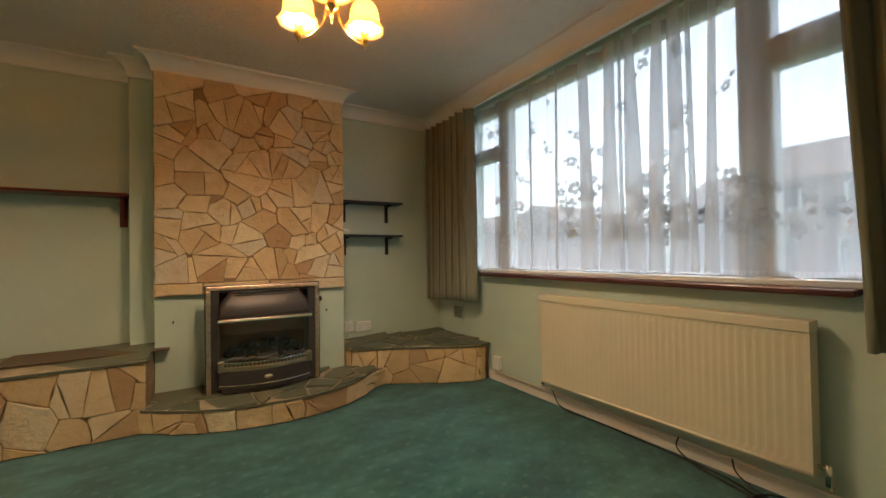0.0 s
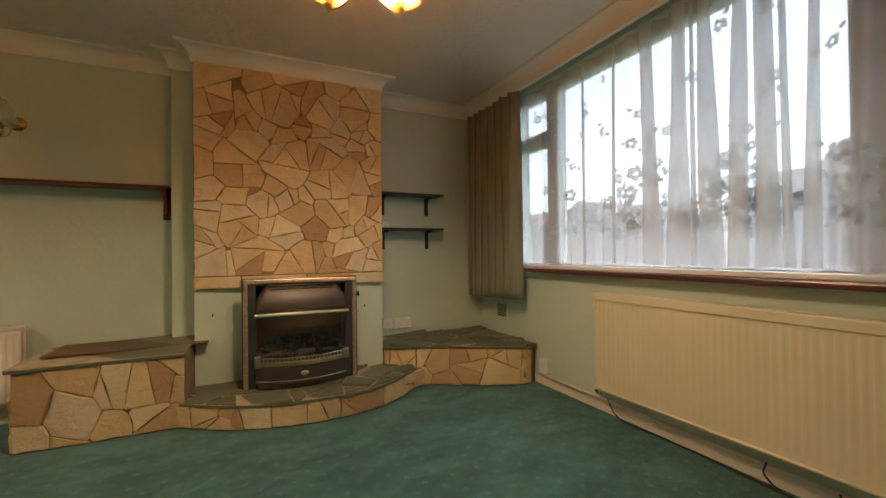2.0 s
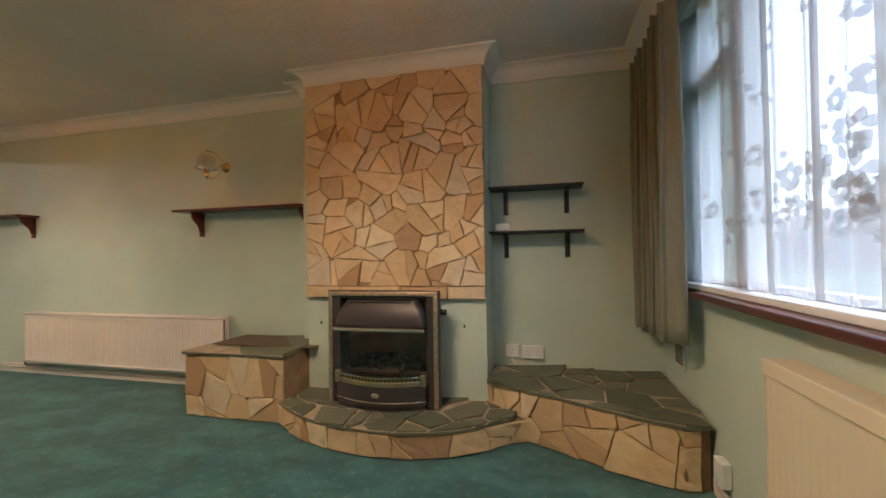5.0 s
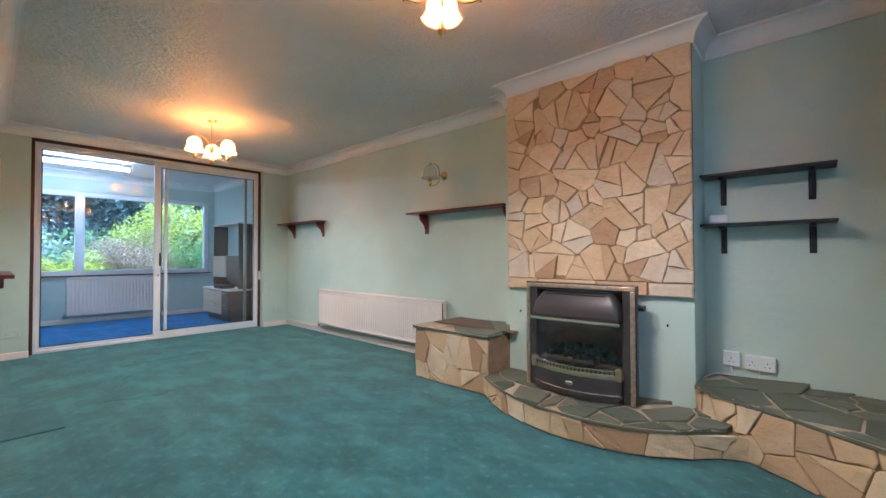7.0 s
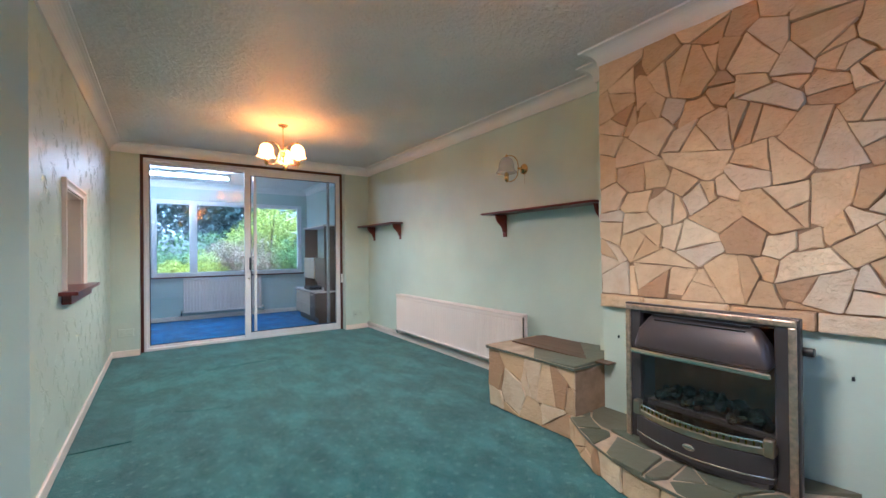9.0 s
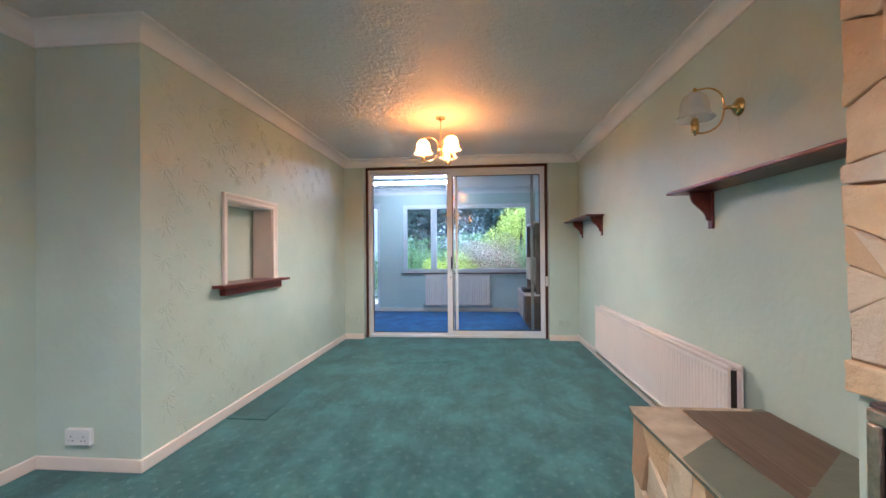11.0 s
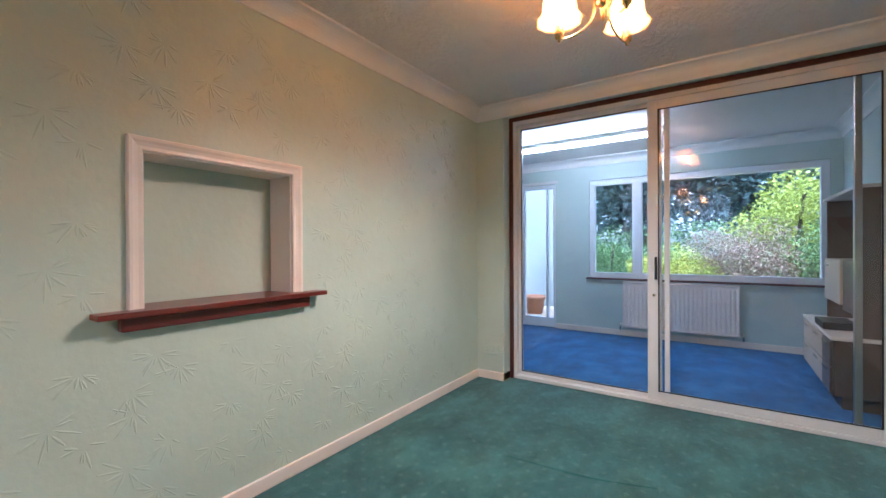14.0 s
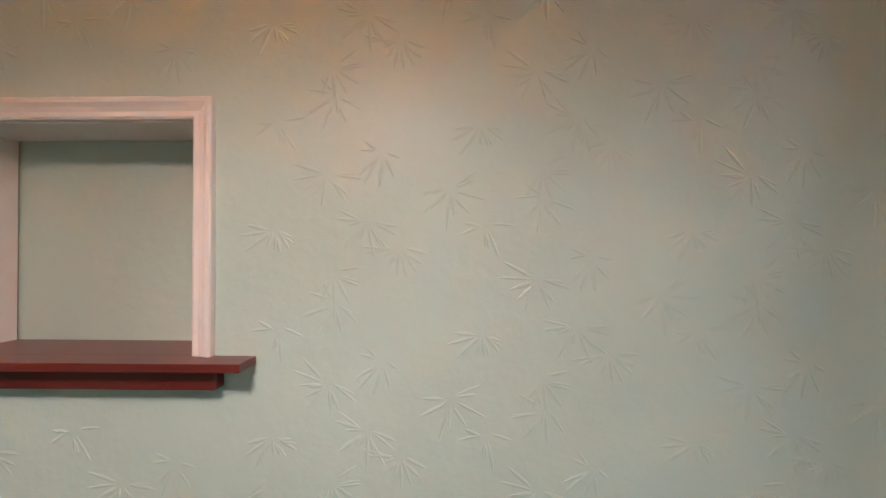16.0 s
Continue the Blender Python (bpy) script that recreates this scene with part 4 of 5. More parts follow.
# ---- sockets, vent ----
def face_plate(name, w, h, depth, label, category, group, pins, mat=IVORY):
    """A plate in the x-z plane that faces -y, its back at y = 0."""
    r = root(name, 0, 0, 0, label, category, group)
    boxes("plate", mat, r, (-w / 2, w / 2, -depth, -0.0005, 0, h), bevel=0.004)
    bm = bmesh.new()
    for x in pins:
        for dx, dz, a, b in ((0, 0.022, 0.004, 0.008), (-0.011, 0.0, 0.007, 0.004), (0.011, 0.0, 0.007, 0.004)):
            cuboid(bm, x + dx - a / 2, x + dx + a / 2, -depth - 0.0012, -depth + 0.002, h * 0.3 + dz - b / 2, h * 0.3 + dz + b / 2)
    if pins:
        tagged(piece("pin_hole", bm, BLACK, r), kind="stuff")
        each("switch", mat, r, *[(x + 0.016, x + 0.026, -depth - 0.004, -depth + 0.001, h * 0.6, h * 0.82) for x in pins], bevel=0.001)
    return r


s2 = face_plate("double_socket", 0.146, 0.086, 0.03, "white double wall socket", "socket", "wall sockets", (-0.036, 0.036))
s2.matrix_basis = pose(1.455, YB, 0.365)
copy_thing(s2, pose(XP, 0.255, 0.145, 0, 0, 90))
s3 = face_plate("double_socket", 0.146, 0.086, 0.012, "double socket painted over with the wall", "socket", "wall sockets", (-0.036, 0.036), GREEN)
s3.matrix_basis = pose(XE, 0.735, 0.225, 0, 0, 90)
copy_thing(s3, pose(XE, 3.51, 0.19, 0, 0, 90))
s1 = face_plate("fused_switch", 0.086, 0.086, 0.03, "white single fused switch on alcove wall", "socket", "wall sockets", (0.0,))
s1.matrix_basis = pose(1.315, YB, 0.372)
bm = bmesh.new()
tube(bm, glide([(1.315, YB - 0.012, 0.372), (1.318, YB - 0.02, 0.34), (1.335, YB - 0.02, 0.318), (1.28, YB - 0.03, 0.3165), (1.23, YB - 0.06, 0.3165), (1.20, 3.50, 0.3165)]), 0.0035, 6)
tagged(piece("power_lead", bm, IVORY, None, 0, True), "white power lead lying on slate ledge", "cable", "power leads")
bm = bmesh.new()
tube(bm, glide([(1.45, YB - 0.012, 0.366), (1.452, YB - 0.014, 0.34), (1.447, YB - 0.02, 0.3175)]), 0.003, 6)
tagged(piece("power_lead", bm, IVORY, None, 0, True), "short white power lead below double socket", "cable", "power leads")
sp = boxes("junction_box", IVORY, None, (XW - 0.04, XW - 0.0005, 2.69, 2.78, 0.10, 0.205), bevel=0.006)
tagged(sp, "white plastic junction box above skirting", "junction box")
v = root("air_vent", XW, 3.33, 0.43, "sage painted slatted air vent low on wall", "vent")
each("frame", GREEN, v, (XW - 0.012, XW - 0.0005, 3.24, 3.42, 0.435, 0.453), (XW - 0.012, XW - 0.0005, 3.24, 3.42, 0.567, 0.585), (XW - 0.012, XW - 0.0005, 3.24, 3.258, 0.453, 0.567), (XW - 0.012, XW - 0.0005, 3.402, 3.42, 0.453, 0.567), bevel=0.003)
each("slat", BROWN, v, *[(XW - 0.009, XW - 0.0005, 3.258, 3.402, 0.457 + 0.0185 * k, 0.466 + 0.0185 * k) for k in range(6)], bevel=0.001)
tagged(boxes("light_switch", IVORY, None, (XE - 0.17, XE - 0.09, DY1 - 0.03, DY1 + 0.0015, 0.70, 0.83), bevel=0.005), "white plastic switch box in door reveal", "switch")

# ---- serving hatch ----
hatch = structure(root("serving_hatch", -2.09, YH, HZ0, "white framed serving hatch with mahogany shelf", "hatch"), "white framed serving hatch with mahogany shelf", "hatch")
hx_a, hx_b, hz_t = -2.476, -1.711, 1.603
bm = bmesh.new()
rings = []
for out, proud in ((-0.006, 0.0), (-0.006, 0.010), (0.0, 0.014), (0.012, 0.013), (0.024, 0.017), (0.034, 0.023), (0.044, 0.024), (0.048, 0.020), (0.048, 0.0)):
    xa, xb, zt_ = HX0 - out, HX1 + out, HZ1 + out
    rings.append([bm.verts.new((x, YH + 0.0005 + proud, z)) for x, z in ((xa, 0.9495), (xa, zt_), (xb, zt_), (xb, 0.9495))])
for p, q in zip(rings, rings[1:]):
    for k in range(3):
        bm.faces.new((p[k], p[k + 1], q[k + 1], q[k]))
bmesh.ops.recalc_face_normals(bm, faces=bm.faces)
piece("architrave", bm, WHITE, hatch)
each("lining", WHITE, hatch, (HX0, HX0 + 0.012, 0.425, YH - 0.001, HZ0, HZ1), (HX1 - 0.012, HX1, 0.425, YH - 0.001, HZ0, HZ1), (HX0 + 0.012, HX1 - 0.012, 0.425, YH - 0.001, HZ1 - 0.012, HZ1), bevel=0.002)
boxes("shelf_board", MAHOGANY, hatch, (-2.585, -1.60, YH + 0.001, YH + 0.085, 0.928, 0.949), (HX0 + 0.013, HX1 - 0.013, 0.425, YH + 0.001, 0.9455, 0.9487), bevel=0.006)
boxes("support_rail", MAHOGANY, hatch, (-2.505, -1.68, YH + 0.001, YH + 0.045, 0.872, 0.9275), bevel=0.006)

# ---- sliding door ----
door = structure(root("door_1", XE - 0.2, 2.1, 0, "white aluminium sliding patio door, partly reflecting", "door"), "white aluminium sliding patio door in dark wooden frame", "door")
X0 = -4.575
each("outer_frame", DARK_FRAME, door, (X0 - 0.02, X0 + 0.075, DY0, DY0 + 0.032, 0.001, DZ1), (X0 - 0.02, X0 + 0.075, DY1 - 0.032, DY1, 0.001, DZ1), (X0 - 0.02, X0 + 0.075, DY0 + 0.032, DY1 - 0.032, DZ1 - 0.035, DZ1), bevel=0.004)
a, b, zt = DY0 + 0.032, DY1 - 0.032, DZ1 - 0.035
each("track_frame", ALU, door, (X0 - 0.03, X0 + 0.06, a, a + 0.03, 0.03, zt), (X0 - 0.03, X0 + 0.06, b - 0.03, b, 0.03, zt), (X0 - 0.03, X0 + 0.06, a + 0.03, b - 0.03, zt - 0.035, zt), (X0 - 0.03, X0 + 0.062, a, b, 0.001, 0.03), bevel=0.004)


def leaf(y0, y1, x, w0, w1, foot, part):
    boxes(part, ALU, door, (x - 0.016, x + 0.016, y0, y0 + w0, 0.031, zt - 0.036), (x - 0.016, x + 0.016, y1 - w1, y1, 0.031, zt - 0.036),
          (x - 0.0155, x + 0.0155, y0 + w0, y1 - w1, 0.031, 0.031 + foot), (x - 0.0155, x + 0.0155, y0 + w0, y1 - w1, zt - 0.036 - foot, zt - 0.036), bevel=0.004)
    boxes("gasket", BLACK, door, (x + 0.0162, x + 0.019, y0 + w0 - 0.003, y0 + w0 + 0.006, 0.03 + foot, zt - 0.036 - foot), (x + 0.0162, x + 0.019, y1 - w1 - 0.006, y1 - w1 + 0.003, 0.03 + foot, zt - 0.036 - foot),
          (x + 0.0162, x + 0.019, y0 + w0, y1 - w1, 0.03 + foot, 0.038 + foot), (x + 0.0162, x + 0.019, y0 + w0, y1 - w1, zt - 0.044 - foot, zt - 0.036 - foot), bevel=0)
    g = boxes("pane", DOOR_GLASS, door, (x - 0.003, x + 0.003, y0 + w0, y1 - w1, 0.031 + foot, zt - 0.036 - foot), bevel=0)
    g.visible_shadow = False


leaf(1.985, b - 0.005, X0 + 0.036, 0.074, 0.062, 0.068, "sliding_leaf")
leaf(a + 0.028, 2.075, X0 - 0.008, 0.03, 0.05, 0.03, "fixed_leaf")
boxes("inner_stile", ALU, door, (X0 + 0.022, X0 + 0.05, 2.098, 2.132, 0.1, zt - 0.105), bevel=0.003)
boxes("rear_stile", METAL, door, (X0 - 0.03, X0 + 0.012, 3.115, 3.15, 0.031, zt - 0.036), bevel=0.003)
boxes("handle", BLACK, door, (X0 + 0.052, X0 + 0.085, 2.035, 2.053, 0.93, 1.10), bevel=0.006)
boxes("handle_plate", ALU, door, (X0 + 0.0525, X0 + 0.062, 2.016, 2.056, 0.90, 1.14), bevel=0.003)
bm = bmesh.new()
bmesh.ops.create_cone(bm, cap_ends=True, segments=14, radius1=0.011, radius2=0.011, depth=0.012, matrix=pose(X0 + 0.058, 2.03, 0.815, 0, 90, 0))
piece("lock", bm, CHROME, door)


# ---- lamps ----
def bell(bm, c, r, h):
    """A bell of glass, wide and frilled below, closed to a small neck above."""
    lathe(bm, [(r, 0.0), (r * 0.93, 0.010), (r * 0.80, 0.028), (r * 0.76, 0.05), (r * 0.72, h * 0.62), (r * 0.6, h * 0.82), (r * 0.38, h * 0.95), (r * 0.12, h)], c, 32, 0.05, 8)


def arm_lamp(parent, c, way, lit, shade_mat):
    """One looped arm from a body at c towards the flat direction way, with holder, bulb and shade."""
    w = Vector((math.cos(way), math.sin(way), 0))
    o = Vector(c)
    up = Vector((0, 0, 1))
    end = o + 0.165 * w
    bm = bmesh.new()
    tube(bm, glide([end - 0.125 * up, o + 0.10 * w - 0.118 * up, o + 0.045 * w - 0.075 * up, o + 0.028 * w, o + 0.04 * w + 0.065 * up, o + 0.09 * w + 0.098 * up, end + 0.09 * up]), 0.0045, 8)
    piece("arm", bm, BRASS, parent, 0, True)
    bm = bmesh.new()
    lathe(bm, [(0.001, -0.138), (0.006, -0.134), (0.007, -0.126), (0.017, -0.118), (0.0185, -0.10), (0.0185, -0.062), (0.012, -0.060), (0.012, -0.05)], end, 16)
    piece("lamp_holder", bm, BRASS, parent, 0, True)
    bm = bmesh.new()
    lathe(bm, [(0.016, 0.078), (0.012, 0.086), (0.006, 0.094), (0.008, 0.10), (0.001, 0.104)], end, 12)
    piece("finial", bm, BRASS, parent, 0, True)
    bm = bmesh.new()
    lathe(bm, [(0.010, -0.05), (0.014, -0.035), (0.0165, -0.012), (0.013, 0.01), (0.006, 0.026), (0.0008, 0.036)], end, 14)
    piece("bulb", bm, BULB if lit else CLEAR_SHADE, parent, 0, True)
    bm = bmesh.new()
    bell(bm, end - 0.055 * up, 0.088, 0.135)
    sh = piece("shade", bm, shade_mat, parent, 0, True)
    mod = sh.modifiers.new("glass", "SOLIDIFY")
    mod.thickness = 0.003
    if lit:
        lamp = new("bulb_light", bpy.data.lights.new("bulb_light", "POINT"))
        lamp.data.energy, lamp.data.shadow_soft_size, lamp.data.color = LAMP, 0.028, (1.0, 0.72, 0.45)
        lamp.parent = parent
        lamp.matrix_parent_inverse = Matrix.Translation(parent.location).inverted()
        lamp.location = end + Vector((0, 0, -0.018))


def chandelier(x, y, first, label):
    zb = 2.135
    r = root("ceiling_lamp", x, y, H, label, "ceiling lamp", "brass ceiling lamps")
    bm = bmesh.new()
    lathe(bm, [(0.048, 0.0), (0.046, -0.008), (0.036, -0.016), (0.012, -0.022), (0.006, -0.03), (0.005, -0.04)], (x, y, H), 24)
    lathe(bm, [(0.0045, H - zb - 0.03), (0.0045, 0.02), (0.02, 0.015), (0.026, 0.0), (0.026, -0.02), (0.016, -0.032), (0.008, -0.036), (0.011, -0.05), (0.007, -0.062), (0.004, -0.085), (0.0006, -0.09)], (x, y, zb), 20)
    piece("stem", bm, BRASS, r, 0, True)
    for k in range(3):
        arm_lamp(r, (x, y, zb), radians(first + 120 * k), True, SHADE)


chandelier(0.636, 1.78, 13, "brass three-arm ceiling lamp with lit frosted shades")
chandelier(-2.765, 2.07, 40, "brass three-arm ceiling lamp with lit frosted shades")

wl_x, wl_z = -1.09, 1.87
wall_lamp = root("wall_lamp", wl_x, YB, wl_z, "brass wall lamp with clear frilled glass shade, unlit", "wall lamp")
bm = bmesh.new()
lathe(bm, [(0.046, 0.0), (0.044, 0.008), (0.032, 0.018), (0.014, 0.024), (0.009, 0.05), (0.008, 0.075), (0.001, 0.08)], (0, 0, 0), 24)
bmesh.ops.transform(bm, matrix=pose(wl_x, YB - 0.001, wl_z, 90, 0, 0), verts=bm.verts)
tube(bm, [(wl_x + 0.015, YB - 0.012, wl_z - 0.04), (wl_x + 0.015, YB - 0.012, wl_z - 0.13)], 0.001, 5)
piece("wall_plate", bm, BRASS, wall_lamp, 0, True)
arm_lamp(wall_lamp, (wl_x, YB - 0.045, wl_z), radians(-90), False, CLEAR_SHADE)

tube_lamp = root("strip_light", -5.8, 1.2, 2.38, "lit fluorescent strip light on extension ceiling", "strip light")
boxes("batten", IVORY, tube_lamp, (-5.835, -5.765, 0.42, 1.98, 2.355, 2.3995), bevel=0.006)
bm = bmesh.new()
tube(bm, [(-5.8, 0.45, 2.328), (-5.8, 1.95, 2.328)], 0.019, 12)
piece("tube", bm, TUBE, tube_lamp, 0, True)
each("end_cap", IVORY, tube_lamp, (-5.82, -5.78, 0.42, 0.452, 2.305, 2.356), (-5.82, -5.78, 1.948, 1.98, 2.305, 2.356), bevel=0.004)

# ---- cables by the front window ----
rng = random.Random(8)
bm = bmesh.new()
tube(bm, glide([(2.25, 2.12, 0.10), (2.22, 2.0, 0.02), (2.235, 1.7, 0.012), (2.225, 1.3, 0.012), (2.2, 1.0, 0.014), (2.12, 0.78, 0.012), (2.14, 0.55, 0.03), (2.2, 0.3, 0.05), (2.24, 0.15, 0.1)]), 0.004, 6)
tube(bm, glide([(2.20, 1.22, 0.12), (2.185, 1.22, 0.07), (2.19, 1.14, 0.02), (2.15, 0.95, 0.012), (2.08, 0.72, 0.012), (2.0, 0.7, 0.012)]), 0.004, 6)
tube(bm, glide([(2.20, 0.98, 0.11), (2.19, 0.96, 0.06), (2.18, 0.88, 0.02), (2.12, 0.7, 0.014)]), 0.004, 6)
for k in range(4):
    cx, cy, r0 = 2.02 + 0.03 * k, 0.80 - 0.03 * k, 0.09 + 0.012 * k
    tube(bm, [(cx + r0 * math.cos(t) * 0.8, cy + 1.25 * r0 * math.sin(t), 0.008 + 0.006 * k + 0.004 * math.sin(3 * t)) for t in [2 * math.pi * q / 22 for q in range(23)]], 0.004, 6)
tagged(piece("loose_cable", bm, CABLE, None, 0, True), "tangle of black cables on carpet by skirting", "cable")

# ---- extension: window, door, cabinet ----
window_frame("window_2", -7.04, -6.98, 0.93, 3.40, 0.755, 2.09, [(1.495, 1.575)], [], [(0.985, 1.495, 0.81, 2.035), (1.575, 3.345, 0.81, 2.035)], -7.01, "white plastic garden window with wide pane")
structure(boxes("window_sill_extension", SILL_WOOD, None, (-6.978, -6.90, 0.90, 3.43, 0.735, 0.757), bevel=0.005), "dark narrow wooden sill under garden window", "sill")
gd = structure(root("door_2", -7.0, 0.19, 0, "white plastic glazed garden door", "door"), "white plastic glazed garden door", "door")
each("frame", PVC, gd, (-7.05, -6.98, -0.08, -0.03, 0, 2.09), (-7.05, -6.98, 0.41, 0.46, 0, 2.09), (-7.05, -6.98, -0.03, 0.41, 2.03, 2.09), (-7.05, -6.98, -0.03, 0.41, 0.0, 0.14), (-7.04, -6.985, 0.30, 0.335, 0.14, 2.03), bevel=0.006)
g = boxes("pane", GLASS, gd, (-7.015, -7.009, -0.03, 0.41, 0.14, 2.03), bevel=0)
g.visible_shadow = False
structure(boxes("extension_reveal_trim", COVE, None, (-6.95, -6.935, -0.10, 0.50, 2.092, 2.13), bevel=0.003), "white strip above the garden door", "trim")

cab = root("sideboard_unit", -5.75, 3.28, 0, "pale and dark veneer wall unit with drawers", "cabinet")
CY = 3.11
boxes("plinth", BROWN, cab, (-6.20, -5.15, CY + 0.05, 3.48, 0.0, 0.10), bevel=0.003)
boxes("base", BROWN, cab, (-6.25, -5.10, CY, 3.48, 0.10, 0.50), bevel=0.004)
boxes("top", WHITE, cab, (-6.28, -5.08, CY - 0.02, 3.48, 0.50, 0.525), bevel=0.004)
for k, (x0, x1) in enumerate(((-6.23, -5.80), (-5.79, -5.40), (-5.39, -5.12))):
    for z0, z1 in ((0.115, 0.295), (0.305, 0.485)):
        d = boxes("drawer_front", OAK if k < 2 else BROWN, cab, (x0, x1, CY - 0.018, CY - 0.001, z0, z1), bevel=0.004)
        boxes("handle", CHROME, cab, ((x0 + x1) / 2 - 0.07, (x0 + x1) / 2 + 0.07, CY - 0.034, CY - 0.0185, z1 - 0.03, z1 - 0.015), bevel=0.004)
each("upright", BROWN, cab, (-6.22, -6.19, 3.25, 3.48, 0.526, 1.58), (-5.14, -5.11, 3.25, 3.48, 0.526, 1.58), bevel=0.003)
boxes("back_board", BROWN, cab, (-6.19, -5.14, 3.465, 3.48, 0.526, 1.06), bevel=0)
boxes("upper_cupboard", BROWN, cab, (-5.62, -5.14, 3.25, 3.464, 0.66, 1.06), bevel=0.004)
boxes("cupboard_door", OAK, cab, (-6.19, -5.62, 3.232, 3.46, 0.70, 1.06), bevel=0.004)
boxes("handle", CHROME, cab, (-6.08, -5.95, 3.218, 3.2315, 1.00, 1.015), bevel=0.004)
boxes("top_shelf", WHITE, cab, (-6.23, -5.10, 3.23, 3.48, 1.58, 1.605), bevel=0.003)
tagged(boxes("set_top_box", BLACK, None, (-5.75, -5.40, 3.10, 3.30, 0.5255, 0.58), bevel=0.006), "low black box standing on sideboard", "media box")

# ---- outdoors ----
structure(boxes("ground", GRASS, None, (-900, 900, -900, 900, -0.55, -0.35), bevel=0), "mown grass and ground round the house", "ground")


def house(y0, y1, x0, x1, eaves, ridge, along_y, label, openings):
    h = root("house", (x0 + x1) / 2, (y0 + y1) / 2, -0.35, label, "house", "houses across the road")
    boxes("wall", BRICK, h, (x0, x1, y0, y1, -0.35, eaves), bevel=0)
    bm = bmesh.new()
    o = 0.35
    if along_y:
        sec = [(x0 - o, eaves), (x1 + o, eaves), ((x0 + x1) / 2, ridge)]
        a, b = [bm.verts.new((x, y0 - o, z)) for x, z in sec], [bm.verts.new((x, y1 + o, z)) for x, z in sec]
    else:
        sec = [(y0 - o, eaves), (y1 + o, eaves), ((y0 + y1) / 2, ridge)]
        a, b = [bm.verts.new((x0 - o, y, z)) for y, z in sec], [bm.verts.new((x1 + o, y, z)) for y, z in sec]
    bm.faces.new(a), bm.faces.new(b[::-1])
    for k in range(3):
        bm.faces.new((a[k], b[k], b[(k + 1) % 3], a[(k + 1) % 3]))
    bmesh.ops.recalc_face_normals(bm, faces=bm.faces)
    piece("roof", bm, ROOF, h)
    for y, z, w, t in openings:
        wn_ = boxes("window", PVC, h, (x0 - 0.06, x0 + 0.02, y, y + 0.08, z, z + t), (x0 - 0.06, x0 + 0.02, y + w - 0.08, y + w, z, z + t), (x0 - 0.06, x0 + 0.02, y + 0.08, y + w - 0.08, z, z + 0.08),
                    (x0 - 0.06, x0 + 0.02, y + 0.08, y + w - 0.08, z + t - 0.08, z + t), (x0 - 0.06, x0 + 0.02, y + w / 2 - 0.04, y + w / 2 + 0.04, z + 0.08, z + t - 0.08), bevel=0)
        boxes("window_glass", BLACK, h, (x0 - 0.02, x0 + 0.01, y + 0.08, y + w - 0.08, z + 0.08, z + t - 0.08), bevel=0)


house(3.4, 10.0, 24, 32, 4.3, 6.7, True, "far brick house with tiled roof and white windows", [(4.4, 2.9, 1.7, 1.2), (7.6, 2.9, 1.4, 1.2), (4.4, 0.3, 2.0, 1.3), (7.8, 0.3, 1.4, 1.3)])
house(10.9, 13.5, 25, 32, 3.7, 5.6, True, "far brick house with tiled roof and white windows", [(11.6, 2.5, 0.9, 1.0)])
house(20.5, 29.0, 24, 33, 2.6, 5.0, False, "far brick gabled house with white windows", [(22.6, 1.0, 0.7, 1.0), (26.0, 1.0, 1.2, 1.0)])
house(33.0, 60.0, 26, 34, 3.2, 5.4, True, "far brick terrace with tiled roof", [(36, 1.2, 1.4, 1.1), (42, 1.2, 1.4, 1.1)])

ypos = leaf_paint("yellow_green_leaves", (0.38, 0.45, 0.05), (0.52, 0.55, 0.08), (0.62, 0.62, 0.14))
green_leaf = leaf_paint("green_leaves", (0.09, 0.16, 0.05), (0.17, 0.27, 0.08), (0.26, 0.36, 0.13))
dark_leaf = leaf_paint("dark_conifer_leaves", (0.03, 0.055, 0.045), (0.05, 0.085, 0.07), (0.085, 0.12, 0.10))
pink_leaf = leaf_paint("russet_leaves", (0.34, 0.19, 0.14), (0.38, 0.27, 0.18), (0.26, 0.32, 0.13))
BARK = plain("bark", (0.09, 0.065, 0.045), 0.95, 0, 0.3, 8, 0.6, 40)


